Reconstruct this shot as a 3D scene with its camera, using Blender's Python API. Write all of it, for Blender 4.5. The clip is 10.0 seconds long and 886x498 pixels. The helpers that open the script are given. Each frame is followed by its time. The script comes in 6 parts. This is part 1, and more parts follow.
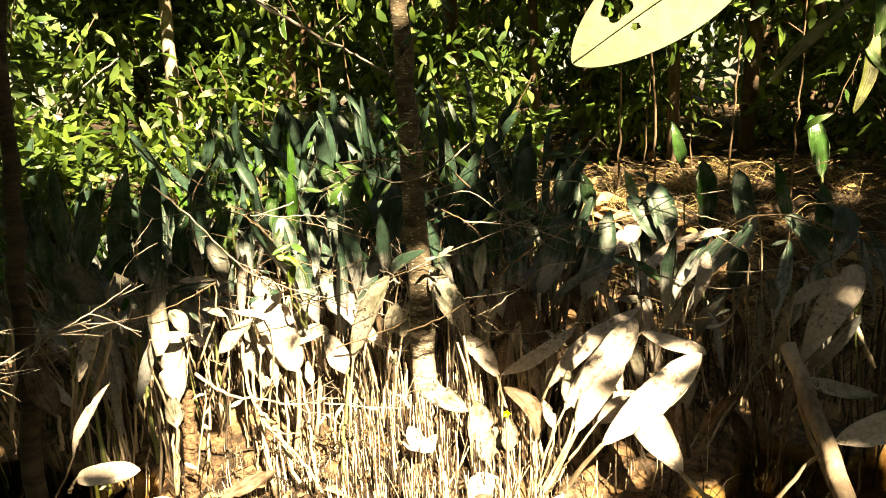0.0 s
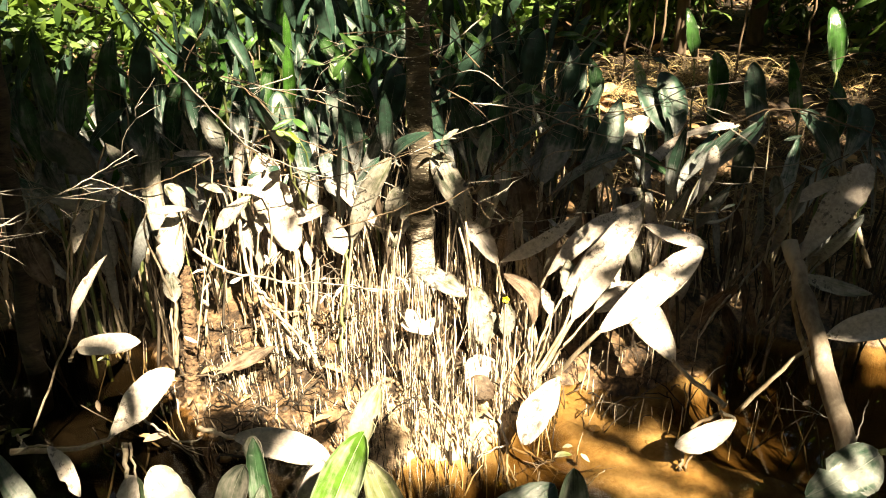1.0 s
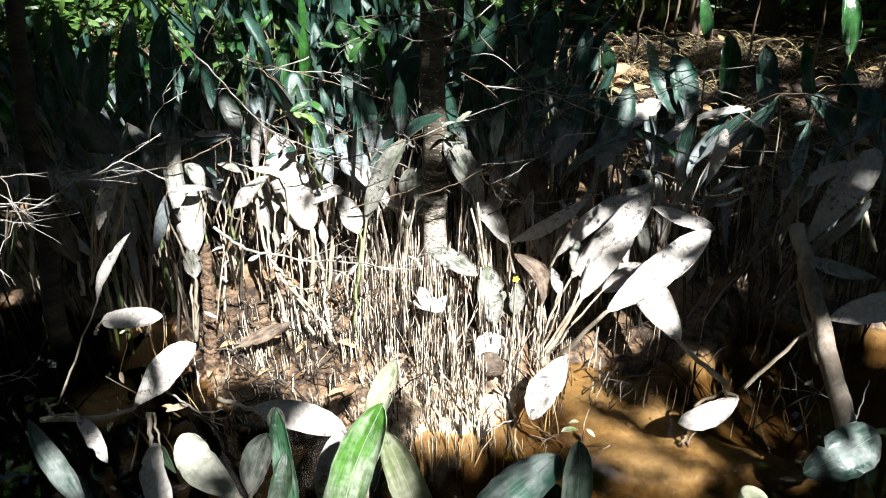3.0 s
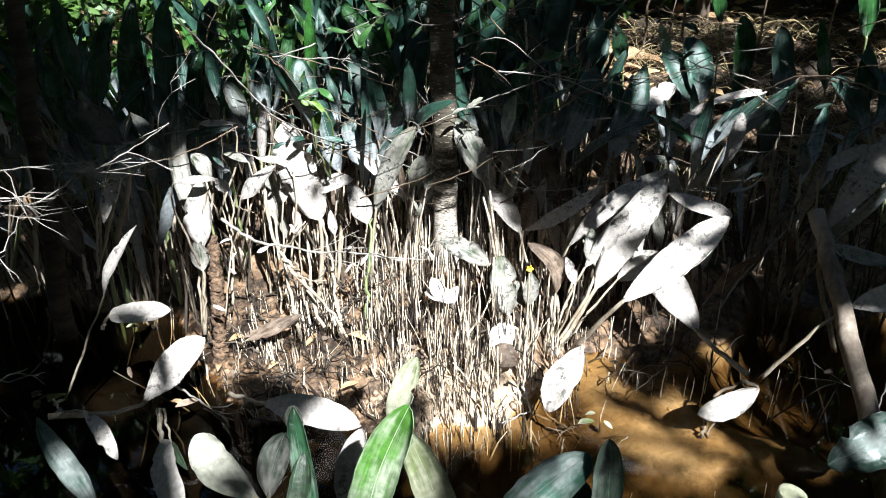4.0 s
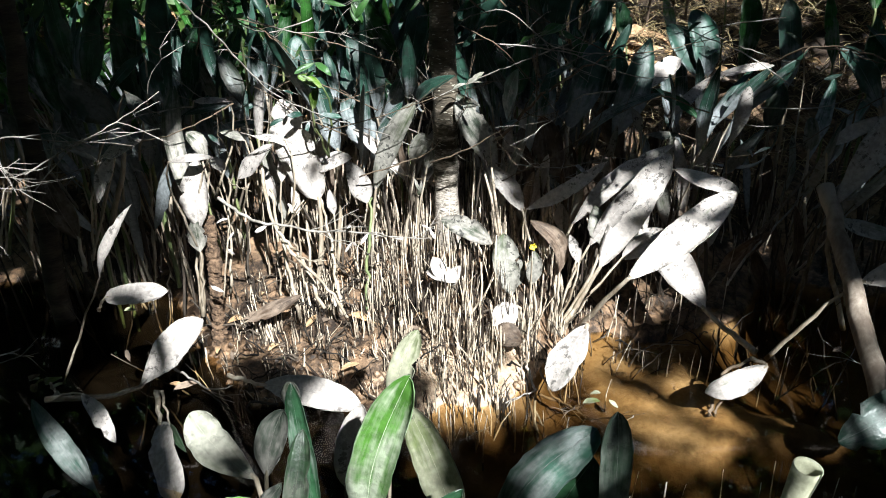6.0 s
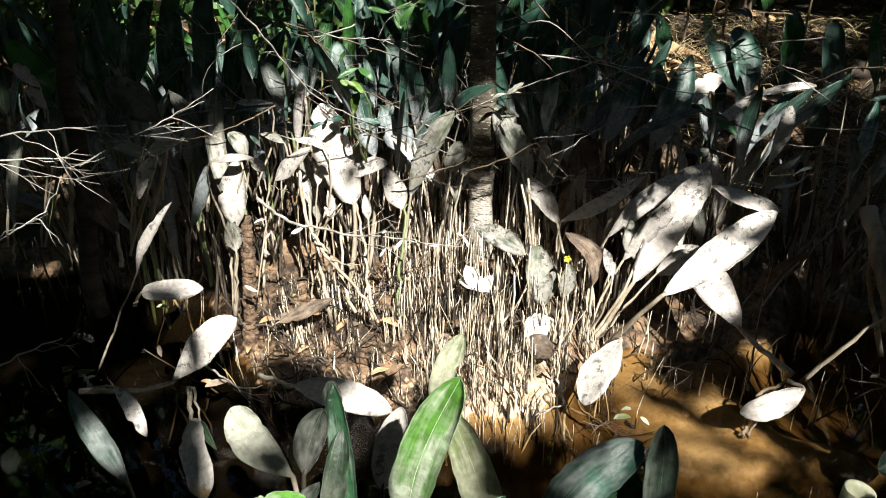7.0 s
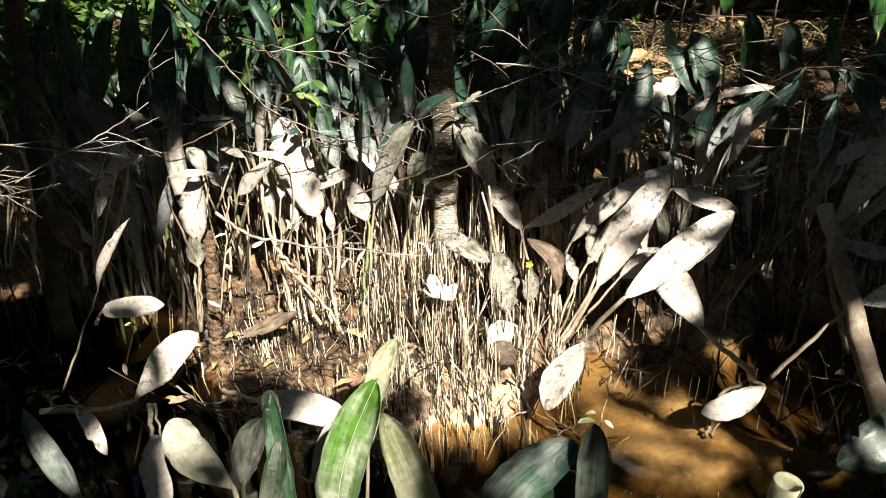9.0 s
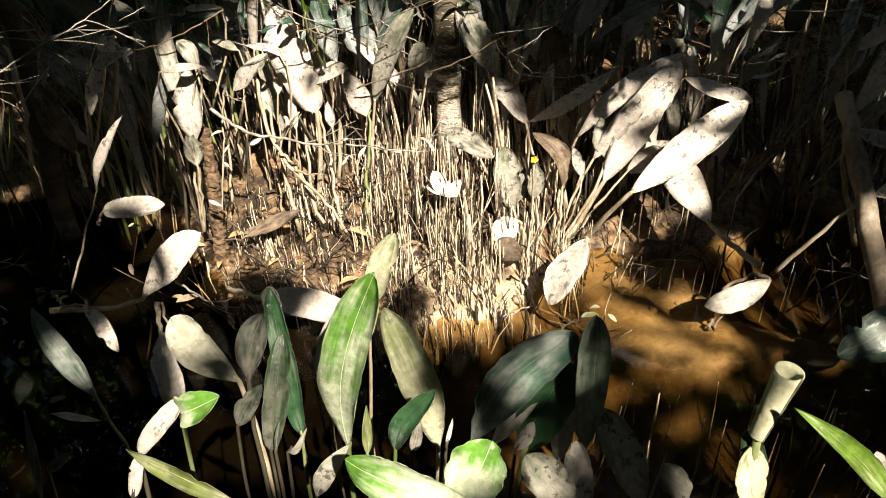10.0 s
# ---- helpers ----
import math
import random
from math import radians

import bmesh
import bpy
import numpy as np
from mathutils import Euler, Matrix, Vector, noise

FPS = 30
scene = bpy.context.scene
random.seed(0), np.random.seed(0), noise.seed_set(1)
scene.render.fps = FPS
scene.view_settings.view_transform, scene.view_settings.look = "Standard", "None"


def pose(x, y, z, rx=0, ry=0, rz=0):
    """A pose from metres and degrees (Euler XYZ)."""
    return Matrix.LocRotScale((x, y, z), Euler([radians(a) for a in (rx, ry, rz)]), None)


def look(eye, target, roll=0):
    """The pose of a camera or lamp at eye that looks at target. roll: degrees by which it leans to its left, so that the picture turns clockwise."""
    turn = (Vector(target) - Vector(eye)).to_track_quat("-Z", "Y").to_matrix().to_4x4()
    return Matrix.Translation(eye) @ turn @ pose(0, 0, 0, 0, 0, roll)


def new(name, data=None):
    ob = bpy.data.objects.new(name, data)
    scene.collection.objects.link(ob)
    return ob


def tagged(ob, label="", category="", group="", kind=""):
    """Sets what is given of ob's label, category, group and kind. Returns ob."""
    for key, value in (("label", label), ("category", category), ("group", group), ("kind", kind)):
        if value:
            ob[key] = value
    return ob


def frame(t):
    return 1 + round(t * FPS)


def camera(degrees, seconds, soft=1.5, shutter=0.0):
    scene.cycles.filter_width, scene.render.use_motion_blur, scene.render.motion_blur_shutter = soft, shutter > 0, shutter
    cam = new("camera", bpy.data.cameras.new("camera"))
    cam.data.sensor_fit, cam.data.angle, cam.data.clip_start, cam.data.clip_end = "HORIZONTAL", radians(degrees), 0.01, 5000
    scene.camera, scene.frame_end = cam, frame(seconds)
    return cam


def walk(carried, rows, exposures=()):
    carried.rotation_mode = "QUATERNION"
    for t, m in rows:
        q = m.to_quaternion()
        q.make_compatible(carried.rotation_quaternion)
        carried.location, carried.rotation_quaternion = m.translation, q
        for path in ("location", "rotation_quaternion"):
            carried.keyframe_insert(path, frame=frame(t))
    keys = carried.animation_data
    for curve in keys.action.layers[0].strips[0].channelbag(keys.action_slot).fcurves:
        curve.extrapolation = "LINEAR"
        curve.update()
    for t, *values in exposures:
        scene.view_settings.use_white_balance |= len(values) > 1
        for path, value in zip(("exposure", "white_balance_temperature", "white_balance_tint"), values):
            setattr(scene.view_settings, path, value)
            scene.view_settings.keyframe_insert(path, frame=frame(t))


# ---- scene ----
cam = camera(66.0, 10.0, soft=1.0)
ROWS = [
    (0.0, 0.073, -0.008, 1.208, 77.32, 2.57, -0.37),
    (0.2, 0.064, 0.000, 1.196, 74.60, 1.80, -0.36),
    (0.3, 0.060, 0.005, 1.190, 72.70, 1.25, -0.35),
    (0.5, 0.054, 0.011, 1.177, 69.68, 0.77, -0.32),
    (1.0, 0.016, 0.024, 1.173, 68.34, 0.14, -1.05),
    (1.5, 0.024, -0.015, 1.199, 67.96, 0.74, -0.92),
    (2.0, 0.016, -0.024, 1.200, 67.09, 0.19, -0.59),
    (3.5, 0.000, 0.000, 1.200, 66.00, 0.00, 0.00),
    (4.0, -0.021, 0.023, 1.190, 65.33, 0.50, -0.16),
    (4.5, -0.024, 0.028, 1.192, 65.16, 1.74, -0.34),
    (5.0, 0.007, 0.024, 1.182, 65.13, 1.62, 0.01),
    (5.2, 0.003, 0.026, 1.176, 65.07, 1.40, -0.62),
    (6.3, -0.046, 0.047, 1.141, 64.20, 0.50, 0.55),
    (6.5, -0.063, 0.045, 1.137, 64.49, -0.15, 1.80),
    (7.0, -0.060, 0.040, 1.139, 65.38, -0.29, 2.21),
    (7.5, -0.013, 0.045, 1.138, 66.36, -0.69, -0.64),
    (8.0, 0.036, 0.038, 1.134, 66.43, 0.25, -1.65),
    (8.5, 0.043, 0.033, 1.133, 66.28, 0.81, -1.22),
    (9.0, 0.030, 0.033, 1.129, 66.50, 1.00, 1.09),
    (9.5, 0.026, 0.038, 1.121, 64.96, 1.65, 1.13),
    (9.8, 0.034, 0.047, 1.113, 61.45, 1.76, 1.30),
    (10.0, 0.039, 0.054, 1.107, 58.14, 1.83, 1.32),
]
EXPOSURES = [(0, 2.90, 11800, 11), (0.5, 2.81, 10200, 11), (0.9, 2.64, 9200, 10), (1.6, 2.34, 7300, 9), (2.2, 2.16, 6250, 8), (3.4, 1.90, 5600, 8), (5.2, 1.75, 5400, 8), (6.5, 1.53, 5800, 7), (8, 1.65, 6450, 8), (9.3, 1.63, 6850, 9), (10, 1.53, 7250, 10)]
walk(cam, [(t, pose(x, y, z, rx, ry, rz)) for t, x, y, z, rx, ry, rz in ROWS], EXPOSURES)

# ---- light ----
SUN_TO = Vector((0.31, -0.66, 0.74)).normalized()
world = bpy.data.worlds.new("sky")
scene.world = world
world.use_nodes = True
wn = world.node_tree
sky = wn.nodes.new("ShaderNodeTexSky")
sky.sky_type = "NISHITA"
sky.sun_disc = False
sky.sun_elevation = math.asin(SUN_TO.z)
sky.sun_rotation = math.atan2(SUN_TO.x, SUN_TO.y)
wn.nodes["Background"].inputs["Strength"].default_value = 0.035
wn.links.new(sky.outputs["Color"], wn.nodes["Background"].inputs["Color"])
sun = new("sun", bpy.data.lights.new("sun", "SUN"))
sun.data.energy = 5.0
sun.data.angle = radians(0.53)
sun.data.color = (1.0, 0.93, 0.82)
sun.matrix_world = look(SUN_TO * 30, (0, 0, 0))


# ---- materials ----
def nodes_of(name):
    m = bpy.data.materials.new(name)
    m.use_nodes = True
    return m, m.node_tree, m.node_tree.nodes["Principled BSDF"]


def math_node(nt, op, a, b=None, clamp=False):
    n = nt.nodes.new("ShaderNodeMath")
    n.operation, n.use_clamp = op, clamp
    for i, v in enumerate((a, b)):
        if v is None:
            continue
        if isinstance(v, (int, float)):
            n.inputs[i].default_value = v
        else:
            nt.links.new(v, n.inputs[i])
    return n.outputs[0]


def mix_color(nt, fac, a, b, blend="MIX"):
    n = nt.nodes.new("ShaderNodeMix")
    n.data_type, n.blend_type = "RGBA", blend
    for i, v in ((0, fac), (6, a), (7, b)):
        if isinstance(v, (int, float)):
            n.inputs[i].default_value = v
        elif isinstance(v, tuple):
            n.inputs[i].default_value = (*v, 1)
        else:
            nt.links.new(v, n.inputs[i])
    return n.outputs[2]


def noise_node(nt, scale, detail=5.0, vector=None, stretch=None, rough=0.55):
    if vector is None:
        vector = nt.nodes.new("ShaderNodeNewGeometry").outputs["Position"]
    if stretch:
        mp = nt.nodes.new("ShaderNodeMapping")
        mp.inputs["Scale"].default_value = stretch
        nt.links.new(vector, mp.inputs["Vector"])
        vector = mp.outputs[0]
    n = nt.nodes.new("ShaderNodeTexNoise")
    n.inputs["Scale"].default_value, n.inputs["Detail"].default_value, n.inputs["Roughness"].default_value = scale, detail, rough
    nt.links.new(vector, n.inputs["Vector"])
    return n.outputs["Fac"]


def step(nt, v, lo, hi):
    n = nt.nodes.new("ShaderNodeMapRange")
    n.interpolation_type = "SMOOTHSTEP"
    n.inputs[1].default_value, n.inputs[2].default_value = lo, hi
    nt.links.new(v, n.inputs[0])
    return n.outputs[0]


def bumped(nt, shader, height, strength, distance=0.01):
    b = nt.nodes.new("ShaderNodeBump")
    b.inputs["Strength"].default_value, b.inputs["Distance"].default_value = strength, distance
    nt.links.new(height, b.inputs["Height"])
    nt.links.new(b.outputs[0], shader.inputs["Normal"])


def random_of(nt, island=False):
    if island:
        return nt.nodes.new("ShaderNodeNewGeometry").outputs["Random Per Island"]
    return nt.nodes.new("ShaderNodeObjectInfo").outputs["Random"]


def stuff_mat(name, dark, light, scale, rough=0.85, bump=0.5, stretch=None, island=False, fine=7.0, distance=0.01, silt=None, edge=(0.33, 0.68), dashes=None):
    """Two colours mixed by coarse and fine noise, with a matching relief."""
    m, nt, sh = nodes_of(name)
    a = noise_node(nt, scale, 6, stretch=stretch)
    b = noise_node(nt, scale * fine, 4, stretch=stretch)
    v = math_node(nt, "ADD", math_node(nt, "MULTIPLY", a, 0.65), math_node(nt, "MULTIPLY", b, 0.35))
    if island:
        v = math_node(nt, "ADD", v, math_node(nt, "MULTIPLY", math_node(nt, "SUBTRACT", random_of(nt, True), 0.5), 0.55))
    col = mix_color(nt, step(nt, v, *edge), dark, light)
    if dashes:  # short level pores in the bark
        d = step(nt, noise_node(nt, 48, 1, stretch=(1, 1, 4.0)), 0.66, 0.70)
        col = mix_color(nt, d, col, dashes)
    if silt:  # a film of silt left by high water
        sep = nt.nodes.new("ShaderNodeSeparateXYZ")
        nt.links.new(nt.nodes.new("ShaderNodeNewGeometry").outputs["Position"], sep.inputs[0])
        c = math_node(nt, "SUBTRACT", math_node(nt, "ADD", silt[0], math_node(nt, "MULTIPLY", math_node(nt, "SUBTRACT", v, 0.5), 1.6)), sep.outputs[2])
        col = mix_color(nt, step(nt, c, 0.0, 0.25), col, mix_color(nt, step(nt, b, 0.35, 0.65), tuple(q * 0.55 for q in silt[1]), silt[1]))
    nt.links.new(col, sh.inputs["Base Color"])
    sh.inputs["Roughness"].default_value = rough
    bumped(nt, sh, v, bump, distance)
    return m


def leaf_mat(name, green, mud, cover, line=None, gloss=0.4, spots=0.5, shine=0.25, grade=0.5, rim=0.35):
    """A leaf under a dried film of silt: cover is how much of it is coated; above the flood line it is cleaner.
    grade: how much thicker the film lies towards the stalk; rim: how pale the margin is."""
    m, nt, sh = nodes_of(name)
    geo = nt.nodes.new("ShaderNodeNewGeometry").outputs["Position"]
    rnd = random_of(nt)
    along = nt.nodes.new("ShaderNodeAttribute")
    along.attribute_name = "along"
    across = nt.nodes.new("ShaderNodeAttribute")
    across.attribute_name = "across"
    along, across = along.outputs["Fac"], across.outputs["Fac"]
    shift = nt.nodes.new("ShaderNodeVectorMath")
    shift.operation = "ADD"
    comb = nt.nodes.new("ShaderNodeCombineXYZ")
    nt.links.new(math_node(nt, "MULTIPLY", rnd, 7.0), comb.inputs[0])
    nt.links.new(geo, shift.inputs[0])
    nt.links.new(comb.outputs[0], shift.inputs[1])
    pos = shift.outputs[0]
    own = nt.nodes.new("ShaderNodeCombineXYZ")  # streaks that run along the blade
    nt.links.new(math_node(nt, "MULTIPLY", across, 2.6), own.inputs[0])
    nt.links.new(math_node(nt, "MULTIPLY", along, 3.4), own.inputs[1])
    nt.links.new(math_node(nt, "MULTIPLY", rnd, 40.0), own.inputs[2])
    streak = noise_node(nt, 1.0, 5, own.outputs[0], rough=0.6)
    big = noise_node(nt, 14, 5, pos)
    fine = noise_node(nt, 90, 4, pos)
    film = math_node(nt, "ADD", math_node(nt, "MULTIPLY", big, 0.5), math_node(nt, "MULTIPLY", streak, 0.5))
    c = math_node(nt, "ADD", math_node(nt, "MULTIPLY", math_node(nt, "SUBTRACT", film, 0.5), 3.2), cover)
    c = math_node(nt, "ADD", c, math_node(nt, "MULTIPLY", math_node(nt, "SUBTRACT", 0.5, along), grade))
    if line is not None:
        sep = nt.nodes.new("ShaderNodeSeparateXYZ")
        nt.links.new(geo, sep.inputs[0])
        c = math_node(nt, "ADD", c, math_node(nt, "MULTIPLY", math_node(nt, "SUBTRACT", line, sep.outputs[2]), 3.0))
    c = step(nt, c, 0.15, 0.85)
    mud_tone = mix_color(nt, step(nt, fine, 0.3, 0.7), tuple(v * 0.70 for v in mud), tuple(v * 1.05 for v in mud))
    vein = noise_node(nt, 30, 3, pos)
    green_tone = mix_color(nt, step(nt, vein, 0.3, 0.7), tuple(v * 0.65 for v in green), tuple(v * 1.35 for v in green))
    col = mix_color(nt, c, green_tone, mud_tone)
    blot = noise_node(nt, 55, 4, pos, rough=0.7)
    zone = noise_node(nt, 7, 2, pos)
    dark = math_node(nt, "MULTIPLY", step(nt, blot, 0.54, 0.60), step(nt, math_node(nt, "ADD", zone, math_node(nt, "MULTIPLY", math_node(nt, "SUBTRACT", along, 0.5), 0.12)), 0.44, 0.56))
    col = mix_color(nt, math_node(nt, "MULTIPLY", dark, spots), col, tuple(v * 0.12 for v in mud))
    margin = math_node(nt, "MULTIPLY", step(nt, math_node(nt, "ABSOLUTE", across), 0.90, 1.0), rim)
    col = mix_color(nt, margin, col, tuple(0.5 * v + 0.5 * w + 0.08 for v, w in zip(mud, green)))
    tone = math_node(nt, "ADD", math_node(nt, "MULTIPLY", rnd, 0.4), 0.75)
    grey = nt.nodes.new("ShaderNodeCombineColor")
    for i in range(3):
        nt.links.new(tone, grey.inputs[i])
    col = mix_color(nt, 1.0, col, grey.outputs[0], "MULTIPLY")
    nt.links.new(col, sh.inputs["Base Color"])
    rough = math_node(nt, "ADD", math_node(nt, "MULTIPLY", c, 0.85 - gloss), gloss)
    nt.links.new(rough, sh.inputs["Roughness"])
    sh.inputs["Specular IOR Level"].default_value = 0.4
    bumped(nt, sh, math_node(nt, "ADD", math_node(nt, "ADD", fine, big), math_node(nt, "MULTIPLY", streak, 0.8)), 0.3, 0.004)
    tr = nt.nodes.new("ShaderNodeBsdfTranslucent")
    nt.links.new(col, tr.inputs["Color"])
    mx = nt.nodes.new("ShaderNodeMixShader")
    nt.links.new(math_node(nt, "MULTIPLY", math_node(nt, "SUBTRACT", 1.15, c), shine), mx.inputs[0])
    nt.links.new(sh.outputs[0], mx.inputs[1])
    nt.links.new(tr.outputs[0], mx.inputs[2])
    nt.links.new(mx.outputs[0], nt.nodes["Material Output"].inputs[0])
    return m


def foliage_mat(name, dark, light, shine=0.3, rough=0.45):
    """Leaves of a crown: each one its own tone, lit through."""
    m, nt, sh = nodes_of(name)
    v = math_node(nt, "ADD", math_node(nt, "MULTIPLY", random_of(nt, True), 0.7), math_node(nt, "MULTIPLY", noise_node(nt, 3, 3), 0.5))
    col = mix_color(nt, step(nt, v, 0.2, 0.95), dark, light)
    nt.links.new(col, sh.inputs["Base Color"])
    sh.inputs["Roughness"].default_value = rough
    tr = nt.nodes.new("ShaderNodeBsdfTranslucent")
    nt.links.new(mix_color(nt, 1.0, col, (1.0, 1.0, 0.45), "MULTIPLY"), tr.inputs["Color"])
    mx = nt.nodes.new("ShaderNodeMixShader")
    mx.inputs[0].default_value = shine
    nt.links.new(sh.outputs[0], mx.inputs[1])
    nt.links.new(tr.outputs[0], mx.inputs[2])
    nt.links.new(mx.outputs[0], nt.nodes["Material Output"].inputs[0])
    return m


SILT = (0.54, 0.49, 0.445)
MUD = leaf_mat("silt_coated_leaf", (0.10, 0.13, 0.07), SILT, 1.15, spots=0.75)
PALEMUD = leaf_mat("pale_green_silt_leaf", (0.16, 0.19, 0.11), (0.47, 0.46, 0.37), 0.85, spots=0.4)
GREYMUD = leaf_mat("thin_silt_leaf", (0.085, 0.105, 0.055), (0.31, 0.295, 0.255), 0.75, spots=0.85)
BLUEMUD = leaf_mat("blue_green_leaf", (0.035, 0.085, 0.058), (0.25, 0.275, 0.255), 0.5, gloss=0.3, spots=0.5)
# tones carry a blue cast painted in for sky sheen
GREENGREY = leaf_mat("tide_line_leaf", (0.034, 0.083, 0.058), (0.33, 0.355, 0.36), 0.38, line=0.66, gloss=0.4, grade=0.9)
# the whitish film paints sheen on the blade as well as silt
BRIGHT = leaf_mat("bright_green_leaf", (0.12, 0.29, 0.045), (0.60, 0.67, 0.48), 0.55, gloss=0.22, spots=0.2, shine=0.15, grade=1.2, rim=0.5)
GREEN = leaf_mat("green_leaf", (0.06, 0.19, 0.035), (0.42, 0.45, 0.32), 0.05, gloss=0.25, spots=0.4, shine=0.35)
OLIVE = leaf_mat("olive_leaf", (0.17, 0.22, 0.06), (0.40, 0.40, 0.28), 0.40, gloss=0.4, shine=0.35)
# shade is put into this colour, for blades in unlit spots
SHADELEAF = leaf_mat("dark_shaded_leaf", (0.025, 0.05, 0.022), (0.10, 0.105, 0.08), 0.4, gloss=0.4)
DRY = leaf_mat("dead_leaf", (0.08, 0.05, 0.03), (0.25, 0.19, 0.14), 0.5, gloss=0.6)
PALEOLIVE = leaf_mat("pale_olive_leaf", (0.16, 0.20, 0.07), (0.45, 0.45, 0.31), 0.7, gloss=0.4)
SPOTMUD = leaf_mat("spotted_silt_leaf", (0.045, 0.065, 0.035), (0.42, 0.39, 0.34), 0.62, spots=0.95)
# silt leaf with its colour darkened to stand in shade
SHADEMUD = leaf_mat("shaded_silt_leaf", (0.03, 0.045, 0.03), (0.15, 0.145, 0.125), 0.55, gloss=0.35, spots=0.7)
DARKGREEN = leaf_mat("dark_glossy_leaf", (0.034, 0.088, 0.040), (0.16, 0.20, 0.16), 0.14, gloss=0.22, spots=0.4, shine=0.2)
GREENGLOSS = leaf_mat("glossy_upright_leaf", (0.035, 0.11, 0.028), (0.22, 0.27, 0.21), 0.12, gloss=0.2, spots=0.3, shine=0.3)
SAGE = leaf_mat("sage_leaf", (0.07, 0.125, 0.075), (0.30, 0.34, 0.28), 0.6, gloss=0.35, spots=0.5)
BRIGHTER = leaf_mat("yellow_green_leaf", (0.15, 0.27, 0.035), (0.34, 0.42, 0.18), 0.25, gloss=0.28, spots=0.3, shine=0.4)
PALE_GREEN = leaf_mat("pale_green_leaf", (0.085, 0.135, 0.065), (0.15, 0.175, 0.12), 0.4, gloss=0.35, spots=0.2, shine=0.35)
STEM = stuff_mat("silt_stem", (0.20, 0.155, 0.10), (0.48, 0.42, 0.33), 22, 0.75, 0.3, (1, 1, 0.25))
# near-black copy of the stem colour, for the dark foreground
STEM_DARK = stuff_mat("dark_stem", (0.012, 0.010, 0.006), (0.07, 0.06, 0.035), 18, 0.7, 0.3, (1, 1, 0.25))
STEM_GREEN = stuff_mat("green_stem", (0.06, 0.10, 0.03), (0.22, 0.24, 0.10), 18, 0.6, 0.2, (1, 1, 0.25))
ROOT = stuff_mat("aerial_root_bark", (0.022, 0.014, 0.008), (0.55, 0.46, 0.345), 30, 0.8, 0.4, (1, 1, 0.5), island=True, edge=(0.42, 0.62))
BARK = stuff_mat("ringed_bark", (0.028, 0.023, 0.014), (0.15, 0.122, 0.085), 9, 0.85, 0.9, (1, 1, 5.0), silt=(0.56, (0.50, 0.44, 0.37)), dashes=(0.45, 0.42, 0.33))
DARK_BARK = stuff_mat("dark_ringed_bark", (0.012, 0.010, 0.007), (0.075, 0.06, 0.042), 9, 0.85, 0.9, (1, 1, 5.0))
DEAD_STALK = stuff_mat("dead_stalk", (0.008, 0.006, 0.004), (0.085, 0.066, 0.047), 20, 0.85, 0.3, (1, 1, 0.3), island=True)
POLE = stuff_mat("silted_pole_bark", (0.12, 0.09, 0.065), (0.34, 0.29, 0.23), 12, 0.8, 0.5, (1, 1, 0.4))
STUMP = stuff_mat("flaking_brown_bark", (0.03, 0.016, 0.008), (0.25, 0.16, 0.095), 60, 0.9, 1.0, (1, 1, 1.3))
TWIG = stuff_mat("dry_twig_bark", (0.12, 0.105, 0.085), (0.43, 0.40, 0.355), 30, 0.8, 0.3)
TWIG_DARK = stuff_mat("brown_twig_bark", (0.05, 0.035, 0.022), (0.19, 0.14, 0.09), 30, 0.8, 0.3)
FOREST_BARK = stuff_mat("forest_bark", (0.05, 0.035, 0.025), (0.20, 0.14, 0.09), 6, 0.9, 0.8, (1, 1, 0.35))
PALE_BARK = stuff_mat("pale_patchy_bark", (0.10, 0.07, 0.05), (0.50, 0.42, 0.33), 5, 0.85, 0.6, (1, 1, 0.7))
LITTER = stuff_mat("leaf_litter", (0.10, 0.055, 0.025), (0.42, 0.27, 0.13), 9, 0.8, 0.3, island=True)
STRAW = stuff_mat("dry_straw", (0.05, 0.035, 0.015), (0.42, 0.33, 0.17), 9, 0.8, 0.2, island=True)
FOLIAGE = foliage_mat("forest_foliage", (0.020, 0.055, 0.012), (0.10, 0.18, 0.035))
# kept dark and barely translucent so the added crowns block light
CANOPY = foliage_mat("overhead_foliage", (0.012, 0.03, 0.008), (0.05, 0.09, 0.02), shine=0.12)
FOLIAGE_LIGHT = foliage_mat("bush_foliage", (0.03, 0.085, 0.02), (0.16, 0.26, 0.07))
BUSHLEAF = leaf_mat("fresh_bush_leaf", (0.055, 0.14, 0.035), (0.24, 0.29, 0.19), 0.2, gloss=0.3, spots=0.3, shine=0.35)
TAN = stuff_mat("tan_dead_leaf", (0.26, 0.15, 0.07), (0.52, 0.36, 0.20), 14, 0.8, 0.4)
FLOWER = stuff_mat("yellow_petal", (0.70, 0.52, 0.02), (0.85, 0.70, 0.05), 60, 0.5, 0.1)


